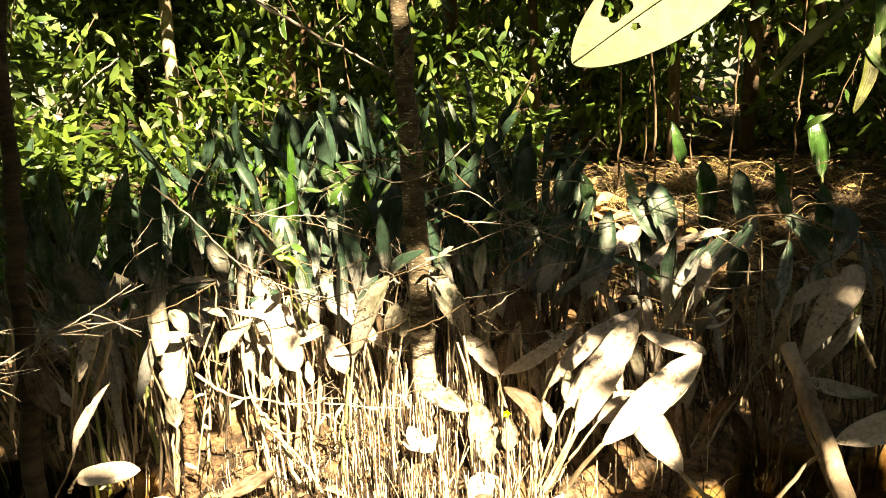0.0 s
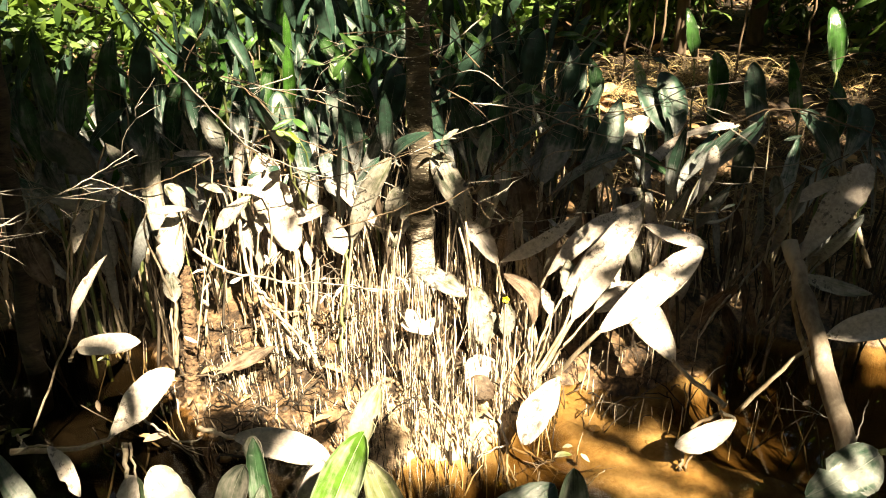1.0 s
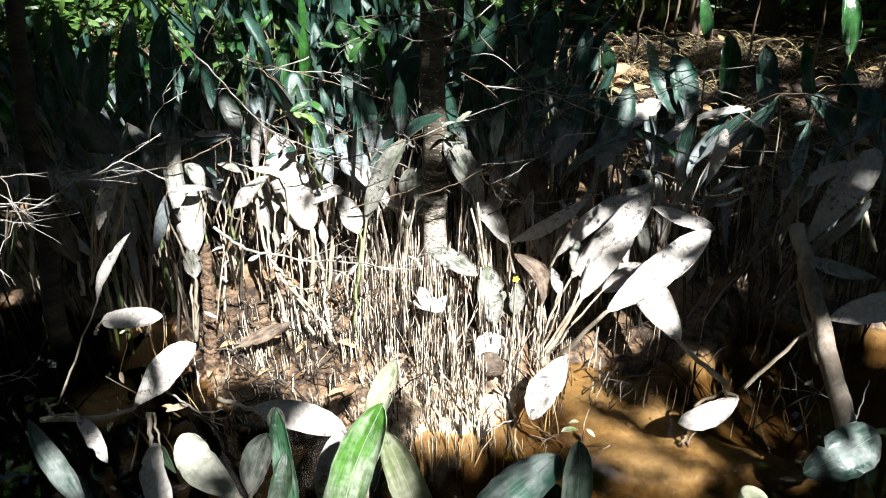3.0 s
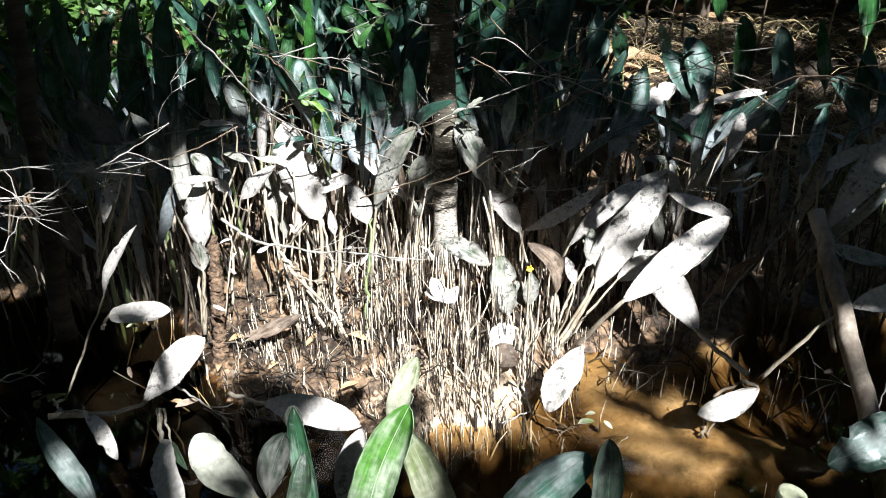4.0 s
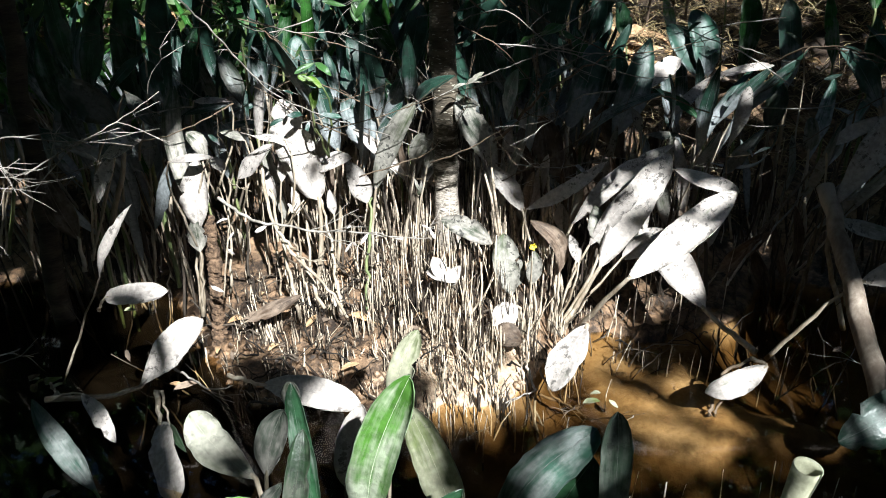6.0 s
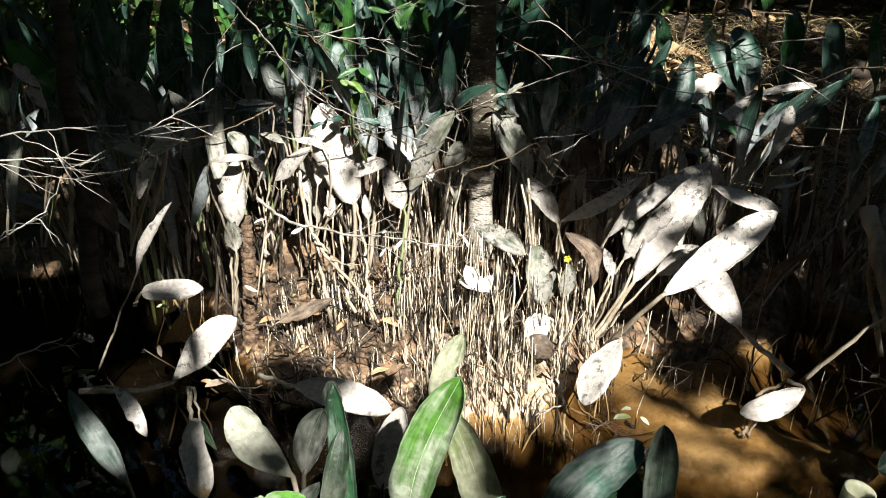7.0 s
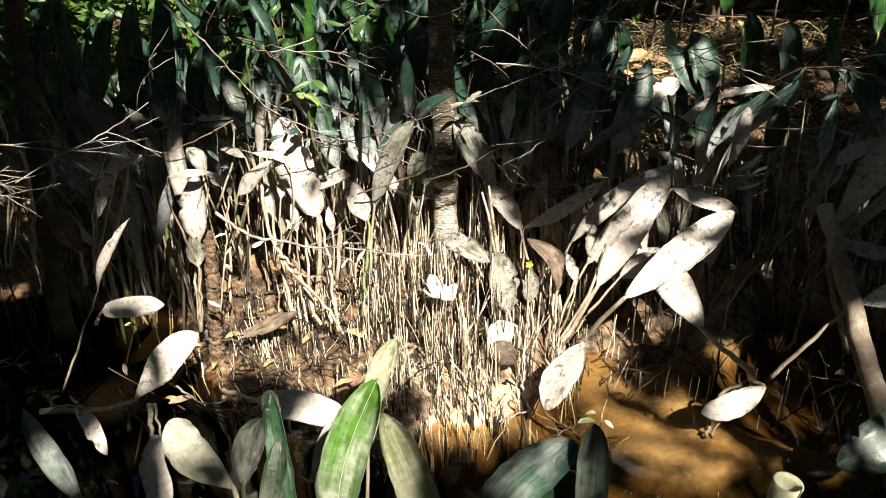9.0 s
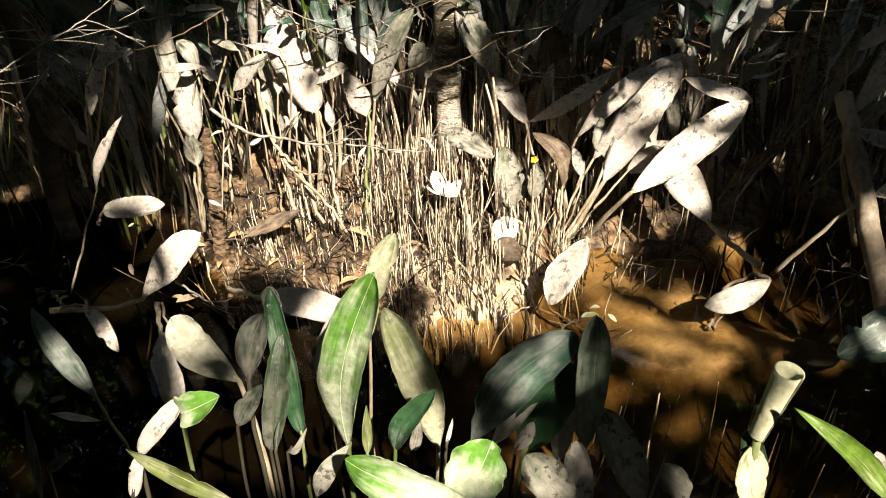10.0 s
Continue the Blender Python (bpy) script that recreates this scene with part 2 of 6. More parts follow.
def ground_mat():
    m, nt, sh = nodes_of("bank_mud")
    geo = nt.nodes.new("ShaderNodeNewGeometry").outputs["Position"]
    sep = nt.nodes.new("ShaderNodeSeparateXYZ")
    nt.links.new(geo, sep.inputs[0])
    a, b = noise_node(nt, 5, 8, rough=0.65), noise_node(nt, 45, 6, rough=0.7)
    v = math_node(nt, "ADD", math_node(nt, "MULTIPLY", a, 0.6), math_node(nt, "MULTIPLY", b, 0.4))
    mud = mix_color(nt, step(nt, v, 0.42, 0.62), (0.018, 0.010, 0.005), (0.33, 0.21, 0.12))
    soil = mix_color(nt, step(nt, v, 0.38, 0.66), (0.008, 0.005, 0.003), (0.075, 0.046, 0.025))
    up = step(nt, math_node(nt, "ADD", sep.outputs[2], math_node(nt, "MULTIPLY", a, 0.2)), 0.35, 0.6)
    # mask that leaves the deeper bed darkened for light lost in water
    bed_shallows = step(nt, math_node(nt, "ADD", sep.outputs[2], math_node(nt, "MULTIPLY", math_node(nt, "SUBTRACT", a, 0.5), 0.07)), -0.065, -0.012)
    dry = mix_color(nt, up, mud, soil)
    sx, sy = sep.outputs[0], sep.outputs[1]
    # pale dried silt washed up against the roots
    ring = math_node(nt, "ADD", math_node(nt, "POWER", math_node(nt, "MULTIPLY", math_node(nt, "SUBTRACT", sx, 0.05), 3.5), 2.0), math_node(nt, "POWER", math_node(nt, "MULTIPLY", math_node(nt, "SUBTRACT", sy, 1.57), 4.2), 2.0))
    wash = step(nt, math_node(nt, "ADD", math_node(nt, "SUBTRACT", 1.0, ring), math_node(nt, "MULTIPLY", math_node(nt, "SUBTRACT", v, 0.5), 4.0)), 0.0, 0.7)
    dry = mix_color(nt, wash, dry, mix_color(nt, step(nt, b, 0.3, 0.65), (0.22, 0.145, 0.085), (0.56, 0.42, 0.285)))
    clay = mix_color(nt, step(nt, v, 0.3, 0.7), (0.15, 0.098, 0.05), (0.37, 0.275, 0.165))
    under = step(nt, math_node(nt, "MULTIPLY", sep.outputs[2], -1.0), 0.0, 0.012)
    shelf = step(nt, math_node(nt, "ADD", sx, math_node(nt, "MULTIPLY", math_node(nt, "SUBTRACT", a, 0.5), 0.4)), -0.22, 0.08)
    # left bed coloured almost black for the shade over that water
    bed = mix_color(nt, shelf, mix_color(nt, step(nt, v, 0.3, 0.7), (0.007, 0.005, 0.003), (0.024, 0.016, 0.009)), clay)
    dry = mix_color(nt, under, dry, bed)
    deep = mix_color(nt, shelf, (0.005, 0.004, 0.003), mix_color(nt, step(nt, v, 0.3, 0.7), (0.035, 0.019, 0.007), (0.10, 0.062, 0.026)))  # near black stands in for unlit deep water; drowned clay beside the shelf
    nt.links.new(mix_color(nt, bed_shallows, deep, dry), sh.inputs["Base Color"])
    nt.links.new(math_node(nt, "MULTIPLY", math_node(nt, "SUBTRACT", 1.0, under), 0.5), sh.inputs["Specular IOR Level"])  # no gloss under water
    wet = step(nt, math_node(nt, "ADD", sep.outputs[2], math_node(nt, "MULTIPLY", a, 0.08)), 0.03, 0.14)
    nt.links.new(math_node(nt, "ADD", math_node(nt, "MULTIPLY", wet, 0.5), 0.38), sh.inputs["Roughness"])
    bumped(nt, sh, v, 0.8, 0.02)
    return m


def water_mat():
    """Tea-brown clear water: the bed shows through where it is shallow, the surface mirrors the trees."""
    m, nt, sh = nodes_of("brown_water")
    nt.nodes.remove(sh)
    a = noise_node(nt, 4, 4)
    clear = nt.nodes.new("ShaderNodeBsdfTransparent")
    nt.links.new(mix_color(nt, step(nt, a, 0.35, 0.65), (0.86, 0.75, 0.55), (0.94, 0.86, 0.70)), clear.inputs["Color"])
    gloss = nt.nodes.new("ShaderNodeBsdfGlossy")
    gloss.inputs["Roughness"].default_value = 0.008
    bumped(nt, gloss, noise_node(nt, 6, 2), 0.02, 0.01)
    fr = nt.nodes.new("ShaderNodeFresnel")
    fr.inputs["IOR"].default_value = 1.33
    mx = nt.nodes.new("ShaderNodeMixShader")
    nt.links.new(fr.outputs[0], mx.inputs[0])
    nt.links.new(clear.outputs[0], mx.inputs[1])
    nt.links.new(gloss.outputs[0], mx.inputs[2])
    nt.links.new(mx.outputs[0], nt.nodes["Material Output"].inputs[0])
    return m


BANK, WATER = ground_mat(), water_mat()


# ---- mesh helpers ----
def mesh_of(name, verts, faces, material, smooth=True):
    me = bpy.data.meshes.new(name)
    me.from_pydata([tuple(v) for v in verts], [], [tuple(f) for f in faces])
    me.materials.append(material)
    if smooth:
        me.polygons.foreach_set("use_smooth", [True] * len(me.polygons))
    return me


def piece(name, data, parent, label=""):
    """One mesh under a thing, given in the world's metres."""
    ob = new(name, data)
    ob.parent = parent
    top = parent
    while top.parent:
        top = top.parent
    data.transform(Matrix.Translation(-top.location))
    return tagged(ob, label)


def tube(points, radii, sides=7, rng=None, rough=0.0, closed_tip=True):
    """Rings round a line of points; returns vertices and faces."""
    pts = [Vector(p) for p in points]
    verts, faces = [], []
    ref = Vector((0.31, 0.17, 0.93)).normalized()
    for i, p in enumerate(pts):
        d = (pts[min(i + 1, len(pts) - 1)] - pts[max(i - 1, 0)]).normalized()
        a = d.cross(ref if abs(d.dot(ref)) < 0.95 else Vector((1, 0, 0))).normalized()
        b = d.cross(a)
        r = radii[i]
        for k in range(sides):
            w = 2 * math.pi * k / sides
            rr = r * (1 + (rng.uniform(-rough, rough) if rng else 0))
            verts.append(p + a * math.cos(w) * rr + b * math.sin(w) * rr)
    for i in range(len(pts) - 1):
        for k in range(sides):
            j, n = i * sides, (k + 1) % sides
            faces.append((j + k, j + n, j + sides + n, j + sides + k))
    faces.append(tuple(range(sides))[::-1])
    faces.append(tuple(range((len(pts) - 1) * sides, len(pts) * sides)))
    return verts, faces


def curve_points(a, b, n, sag=(0, 0, 0), wiggle=0.0, rng=None):
    a, b, sag = Vector(a), Vector(b), Vector(sag)
    out = []
    for i in range(n):
        u = i / (n - 1)
        p = a.lerp(b, u) + sag * (4 * u * (1 - u))
        if rng and 0 < i < n - 1:
            p += Vector([rng.uniform(-wiggle, wiggle) for _ in range(3)])
        out.append(p)
    return out


def merged(parts):
    verts, faces = [], []
    for v, f in parts:
        k = len(verts)
        verts.extend(v)
        faces.extend(tuple(i + k for i in q) for q in f)
    return verts, faces


LANCE, BLUNT, OBLONG, STRAP, SPOON, OVAL = (0.42, 0.95, 2.0, 0.85), (0.58, 0.9, 3.2, 0.58), (0.52, 0.7, 2.8, 0.66), (0.5, 0.4, 3.6, 0.7), (0.64, 1.15, 2.3, 0.55), (0.5, 0.62, 2.0, 0.52)


def blade(base, tip, width, face, arch, fold, rng, n=12, bend=0.0, form=None):
    """A leaf blade with two skins, a fold along its rib, a wavy rim and an arch between base and tip."""
    base, tip = Vector(base), Vector(tip)
    along = tip - base
    L = along.length
    along.normalize()
    side = along.cross(face).normalized()
    nor = side.cross(along)
    peak, power, heel, blunt = rng.uniform(0.44, 0.6), rng.uniform(0.5, 0.7), rng.uniform(0.6, 1.0), 2.0
    skew = rng.uniform(-0.06, 0.06)
    if form:  # outline: where it is widest, how it narrows to the stalk, how blunt its end is
        peak, heel, blunt, power = form[0] + rng.uniform(-0.04, 0.04), form[1], form[2], form[3]
        skew, n = rng.uniform(-0.015, 0.015), 17
    phase, freq = rng.uniform(0, 6), rng.uniform(5, 9)
    verts, rib = [], []
    us = [i / (n - 1.5) for i in range(n - 1)][:-1] + [0.955, 0.99, 1.0] if n > 8 else [i / n for i in range(n + 1)]
    n = len(us) - 1
    cols = (-1.0, -0.55, 0.0, 0.55, 1.0)
    curl = rng.uniform(-0.02, 0.10)
    halves, lobes = (rng.uniform(0.86, 1.1), rng.uniform(0.86, 1.1)), (rng.uniform(0, 6), rng.uniform(0, 6))
    lobed = 0.5 if form else 1.0
    torn = {(rng.randint(2, n - 2), rng.choice((-1.0, 1.0))): rng.uniform(0.6, 0.88) for _ in range(rng.choice((0, 0, 0, 1, 2)))}
    for skin in (0, 1):
        for i, u in enumerate(us):
            w = math.sin(math.pi / 2 * min(1.0, u / peak)) ** heel if u < peak else max(0.0, 1 - ((u - peak) / (1 - peak)) ** blunt) ** power
            w = width * 0.5 * max(0.05 if u < 0.5 else 0.015, w)
            mid = base + along * (u * L) + nor * (arch * L * 4 * u * (1 - u)) + side * ((skew + bend) * L * math.sin(math.pi * u)) - nor * (curl * L * max(0.0, u - 0.65) ** 2 * 6)
            if not skin:
                rib.append(mid + nor * 0.0002)
            for c in cols:
                wob = math.sin(phase + freq * u * (1.3 if c > 0 else 1)) * 0.05 * width * abs(c) + rng.uniform(-1, 1) * 0.012 * width * abs(c)
                ww = w * (1 + rng.uniform(-0.05, 0.05) * (abs(c) == 1.0)) * torn.get((i, c), 1.0)
                ww *= halves[c > 0] * (1 + lobed * (0.05 * math.sin(lobes[c > 0] + 7 * u) + 0.03 * math.sin(lobes[c < 0] * 2 + 15 * u)))
                verts.append(mid + side * (c * ww) + nor * (abs(c) ** 1.5 * w * fold + wob - skin * 0.0014))
    m, k = len(cols), (n + 1) * len(cols)
    faces = []
    for i in range(n):
        for j in range(m - 1):
            a = i * m + j
            faces.append((a, a + 1, a + m + 1, a + m))
            faces.append((k + a, k + a + m, k + a + m + 1, k + a + 1))
        for j in (0, m - 1):
            a = i * m + j
            faces.append((a, a + m, k + a + m, k + a))
    return verts, faces, rib


def blade_mesh(name, verts, faces, rows, material):
    """The mesh of a blade, with each point's place along and across it."""
    me = mesh_of(name, verts, faces, material)
    n = len(rows)
    u = [i / (n - 1) for _ in (0, 1) for i in range(n) for _ in range(5)]
    c = [v for _ in range(2 * n) for v in (-1.0, -0.55, 0.0, 0.55, 1.0)]
    me.attributes.new("along", "FLOAT", "POINT").data.foreach_set("value", u)
    me.attributes.new("across", "FLOAT", "POINT").data.foreach_set("value", c)
    return me


plant_rng = random.Random(11)


def plant(name, at, label, group="water plants"):
    ob = new(name)
    ob.location = at
    ob.empty_display_size = 0.05
    return tagged(ob, label, "water plant", group)


def leaf(p, base, tip, width, material, arch=0.05, foot=None, face=None, fold=None, stem=None, bend=0.0, form=None):
    """One leaf of a plant: blade with its rib, and the stalk from foot to the blade."""
    rng = plant_rng
    toward = Vector(face) if face else Vector((rng.uniform(-0.25, 0.25), -0.8, 0.62))
    fold = rng.uniform(0.06, 0.30) if fold is None else fold
    v, f, rib = blade(base, tip, width, toward, arch, fold, rng, bend=bend, form=form)
    b = piece("leaf", blade_mesh("leaf", v, f, rib, material), p)
    r0 = max(0.0008, width * 0.010)
    rv, rf = tube(rib, [r0 * (1 - 0.85 * i / (len(rib) - 1)) for i in range(len(rib))], 5)
    piece("midrib", mesh_of("midrib", rv, rf, material), b)
    if foot:
        foot = Vector(foot)
        d = (Vector(tip) - Vector(base)).normalized()
        gap = (Vector(base) - foot).length
        pts = []
        for i in range(9):
            u = i / 8
            q = foot.lerp(Vector(base), u)
            bend = d * (-0.22 * min(gap, 0.3) * u * u * (1 - u) * 4 * 0.6)
            pts.append(q + bend + Vector((rng.uniform(-1, 1), rng.uniform(-1, 1), 0)) * 0.004 * (0 < i < 8))
        pts.append(Vector(base) + d * 0.012)
        r = max(0.0028, min(0.009, width * 0.07))
        sv, sf = tube(pts, [r * (1.35 - 0.5 * i / 9) for i in range(10)], 7)
        piece("stalk", mesh_of("stalk", sv, sf, stem or (STEM_GREEN if material in (GREEN, OLIVE, BLUEMUD, DARKGREEN, GREENGLOSS, SAGE, BRIGHT, BRIGHTER) else STEM)), p)
    return b


def leaf_cloud(name, centres, dirs, normals, sizes, material, slim=0.42):
    """Many small folded leaves in one mesh."""
    n = len(centres)
    d = dirs / np.linalg.norm(dirs, axis=1, keepdims=True)
    s = np.cross(d, normals)
    s /= np.linalg.norm(s, axis=1, keepdims=True) + 1e-9
    up = np.cross(s, d)
    L, W = sizes[:, None], sizes[:, None] * slim * 0.5
    c = centres
    verts = np.stack([c, c + d * L * 0.33 + s * W + up * W * 0.3, c + d * L * 0.33 - s * W + up * W * 0.3,
                      c + d * L * 0.68 + s * W * 0.85 + up * W * 0.25, c + d * L * 0.68 - s * W * 0.85 + up * W * 0.25,
                      c + d * L - up * L * 0.08], axis=1).reshape(-1, 3)
    k = (np.arange(n) * 6)[:, None]
    tri = np.concatenate([k + np.array([[0, 1, 2]]), k + np.array([[3, 5, 4]])], axis=0)
    quad = k + np.array([[1, 3, 4, 2]])
    me = bpy.data.meshes.new(name)
    me.vertices.add(len(verts))
    me.vertices.foreach_set("co", verts.astype(np.float32).ravel())
    loops = np.concatenate([tri.ravel(), quad.ravel()])
    me.loops.add(len(loops))
    me.loops.foreach_set("vertex_index", loops.astype(np.int32))
    starts = np.concatenate([np.arange(len(tri)) * 3, len(tri) * 3 + np.arange(len(quad)) * 4])
    me.polygons.add(len(starts))
    me.polygons.foreach_set("loop_start", starts.astype(np.int32))
    me.update(calc_edges=True)
    me.validate()
    me.materials.append(material)
    return me


twig_rng = random.Random(77)


def branch(name, label, points, r0, r1, material, twigs, leaves, size, leaf_material):
    """A branch through the given points, with side twigs and a few leaves of its own."""
    rng = twig_rng
    t = new(name)
    t.location = points[0]
    tagged(t, label, "branch", "branches")
    P = [Vector(p) for p in points]
    line = []
    for i in range(len(P) - 1):
        a, b, c, d = P[max(i - 1, 0)], P[i], P[i + 1], P[min(i + 2, len(P) - 1)]
        for k in range(6):
            u = k / 6
            line.append(0.5 * ((2 * b) + (c - a) * u + (2 * a - 5 * b + 4 * c - d) * u * u + (3 * b - a - 3 * c + d) * u ** 3))
    line.append(P[-1])
    jit = r0 * 0.9
    line = [q + Vector([rng.uniform(-jit, jit) for _ in range(3)]) for q in line]
    n = len(line)
    piece("stem", mesh_of("stem", *tube(line, [r0 + (r1 - r0) * i / (n - 1) for i in range(n)], 7), material), t)
    ends = []
    for _ in range(twigs):
        i = rng.randint(n // 5, n - 2)
        d = (line[i + 1] - line[i]).normalized()
        L = rng.uniform(0.05, 0.16)
        e = line[i] + (d * rng.uniform(0.3, 1.0) + Vector((rng.uniform(-0.7, 0.7), rng.uniform(-0.4, 0.3), rng.uniform(-0.7, 0.7)))).normalized() * L
        r = max(0.0009, r1 * 0.9)
        pts = curve_points(line[i], e, 6, (0, 0, rng.uniform(-0.015, 0.015)), 0.004, rng)
        fork = [tube(pts, [r * (1 - 0.1 * k) for k in range(6)], 5)]
        for _ in range(2):
            s = pts[rng.randint(2, 4)]
            fork.append(tube(curve_points(s, s + (e - line[i]).normalized() * L * 0.45 + Vector((rng.uniform(-1, 1), rng.uniform(-1, 1), rng.uniform(-1, 1))) * L * 0.25, 4, (0, 0, 0), 0.002, rng), [r * 0.7, r * 0.6, r * 0.5, r * 0.3], 4))
        piece("twig", mesh_of("twig", *merged(fork), material), t)
        ends.extend(pts[3:])
    for _ in range(leaves):
        s = rng.choice(ends) if ends and rng.random() < 0.6 else line[rng.randint(n // 6, n - 1)]
        L = size * rng.uniform(0.7, 1.3)
        d = Vector((rng.uniform(-1, 1), rng.uniform(-0.7, 0.3), rng.uniform(-0.9, 0.7))).normalized() * L
        v, f, rib = blade(s, s + d, L * rng.uniform(0.20, 0.32), Vector((rng.uniform(-0.5, 0.5), -0.8, 0.7)), rng.uniform(-0.05, 0.15), rng.uniform(0.1, 0.4), rng, n=7)
        piece("leaf", blade_mesh("leaf", v, f, rib, leaf_material), t)
    return t


nrng = np.random.default_rng(5)


def cloud(centre, radii, n, size, droop=0.3, clumps=14, spread=0.33):
    """Leaves gathered in clumps inside an ellipsoid: places, ways, normals and lengths."""
    cc = nrng.normal(size=(clumps, 3))
    cc /= np.linalg.norm(cc, axis=1, keepdims=True)
    cc *= nrng.uniform(0.25, 1.0, (clumps, 1)) ** 0.6
    pick = nrng.integers(0, clumps, n)
    rel = cc[pick] + nrng.normal(size=(n, 3)) * spread * nrng.uniform(0.4, 1.1, (clumps, 1))[pick]
    pos = np.array(centre) + rel * np.array(radii)
    d = rel - cc[pick] + nrng.normal(size=(n, 3)) * 0.5
    d[:, 2] -= droop
    nor = nrng.normal(size=(n, 3)) * 0.6 + np.array([0, -0.3, 1.0])
    return pos, d, nor, nrng.uniform(0.7, 1.3, n) * size


# ---- ground and water ----
def smooth01(v):
    v = np.clip(v, 0, 1)
    return v * v * (3 - 2 * v)


def ground_z(x, y):
    """Height of the mud: a pool bed, a root mound in the middle of the far shore, a bank that climbs to the forest floor."""
    x, y = np.asarray(x, float), np.asarray(y, float)
    mound = np.exp(-(((x + 0.18) / 0.42) ** 2)) + 0.55 * np.exp(-(((x + 0.62) / 0.22) ** 2))
    shore = 1.86 - 0.36 * np.minimum(mound, 1.0) + 0.05 * np.sin(x * 7.0) + 0.03 * np.sin(x * 17 + 1)
    shore = shore + 0.32 * smooth01((-0.72 - x) / 0.3) + 0.2 * smooth01((x - 0.8) / 0.3)
    shore = shore - 0.2 * np.exp(-(((x - 0.11) / 0.15) ** 2))
    d = y - shore
    z = np.interp(d, [-3.2, -2.2, -1.7, -1.0, -0.55, -0.34, -0.15, -0.06, -0.02, 0, 0.35, 0.75, 1.6, 4.0, 9.0, 30, 160], [0.35, 0.2, -0.05, -0.24, -0.20, -0.18, -0.16, -0.12, -0.04, 0.0, 0.10, 0.2, 0.58, 0.84, 0.98, 1.05, 1.1])
    z = z + 0.17 * np.exp(-(((x - 0.54) / 0.27) ** 2)) * smooth01((0.05 - d) / 0.1) * smooth01((d + 0.6) / 0.2)  # a silted shelf
    z = z + 0.165 * np.exp(-(((x - 0.92) / 0.26) ** 2) - ((y - 1.36) / 0.16) ** 2)
    z = np.where(d < 0.0, np.minimum(z, -0.012), z)
    bumpy = 0.012 * np.sin(x * 23 + 3 * np.sin(y * 11)) * np.sin(y * 27 + 2 * np.sin(x * 9)) + 0.02 * np.sin(x * 5.1 + 1) * np.sin(y * 4.3)
    return z + bumpy * np.clip((d + 0.4) * 2, 0.1, 1)


def build_ground():
    far = np.geomspace(0.05, 150, 40)
    xs = np.concatenate([-2.4 - far[::-1], np.arange(-2.4, 2.41, 0.03), 2.4 + far])
    ys = np.concatenate([0.2 - far[::-1], np.arange(0.2, 4.4, 0.03), 4.4 + far])
    X, Y = np.meshgrid(xs, ys)
    Z = ground_z(X, Y)
    rough = np.random.default_rng(3).normal(size=X.shape) * 0.004
    Z = Z + rough * (np.abs(X) < 2.4) * (Y > 0.2) * (Y < 4.4)
    nx, ny = len(xs), len(ys)
    verts = np.stack([X, Y, Z], -1).reshape(-1, 3)
    i = (np.arange(ny - 1)[:, None] * nx + np.arange(nx - 1)[None]).ravel()
    faces = np.stack([i, i + 1, i + nx + 1, i + nx], -1)
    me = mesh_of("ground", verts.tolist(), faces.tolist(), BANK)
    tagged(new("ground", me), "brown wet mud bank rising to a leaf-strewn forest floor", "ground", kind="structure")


build_ground()
wv = [(x, y, 0.0) for y in (-1.2, 0.5, 1.2, 2.3) for x in (-30, -8, -2, 0, 2, 8, 30)]
wf = [(j * 7 + i, j * 7 + i + 1, j * 7 + i + 8, j * 7 + i + 7) for j in range(3) for i in range(6)]
tagged(new("water", mesh_of("water", wv, wf, WATER)), "still shallow brown muddy pool water with dark reflections", "water", kind="structure")


# ---- trees ----
def tree(at, height, radius, label, material, lean=(0, 0), limbs=5, crown=None, seed=1, rings=0.0, name="tree", group="forest trees"):
    """A tapered trunk with limbs; crown: (mesh of leaves)."""
    rng = random.Random(seed)
    t = new(name)
    t.location = at
    tagged(t, label, "tree", group)
    top = Vector(at) + Vector((lean[0], lean[1], height))
    low = Vector(at) - Vector((0, 0, 0.15))
    n = 26
    pts = curve_points(low, top, n, (rng.uniform(-0.04, 0.04), rng.uniform(-0.04, 0.04), 0), 0.008, rng)
    rad = [radius * (1.25 if i == 0 else 1.0) * (1 - 0.65 * i / (n - 1)) * (1 + rng.uniform(-rings, rings)) for i in range(n)]
    piece("trunk", mesh_of("trunk", *tube(pts, rad, 12, rng, 0.05), material), t)
    for k in range(limbs):
        u = rng.uniform(0.45, 0.95)
        s = pts[int(u * (n - 1))]
        w = rng.uniform(0, 6.28)
        L = height * rng.uniform(0.2, 0.38)
        e = s + Vector((math.cos(w) * L, math.sin(w) * L, L * rng.uniform(0.3, 0.9)))
        r = radius * 0.45 * (1.2 - u)
        main = tube(curve_points(s, e, 9, (0, 0, 0.05 * L), 0.03 * L, rng), [r * (1 - 0.8 * i / 8) + 0.002 for i in range(9)], 6)
        subs = [main]
        for _ in range(3):
            q = s.lerp(e, rng.uniform(0.4, 0.9))
            g = q + Vector((rng.uniform(-1, 1), rng.uniform(-1, 1), rng.uniform(-0.2, 0.8))) * L * 0.4
            subs.append(tube(curve_points(q, g, 6, (0, 0, 0), 0.02 * L, rng), [r * 0.4 * (1 - 0.8 * i / 5) + 0.0015 for i in range(6)], 5))
        piece("limb", mesh_of("limb", *merged(subs), material), t)
    if crown:
        piece("crown", crown, t)
    return t


# crowns added overhead, mostly out of view, cut open where sun should land
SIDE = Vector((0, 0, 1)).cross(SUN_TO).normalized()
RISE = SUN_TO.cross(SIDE)


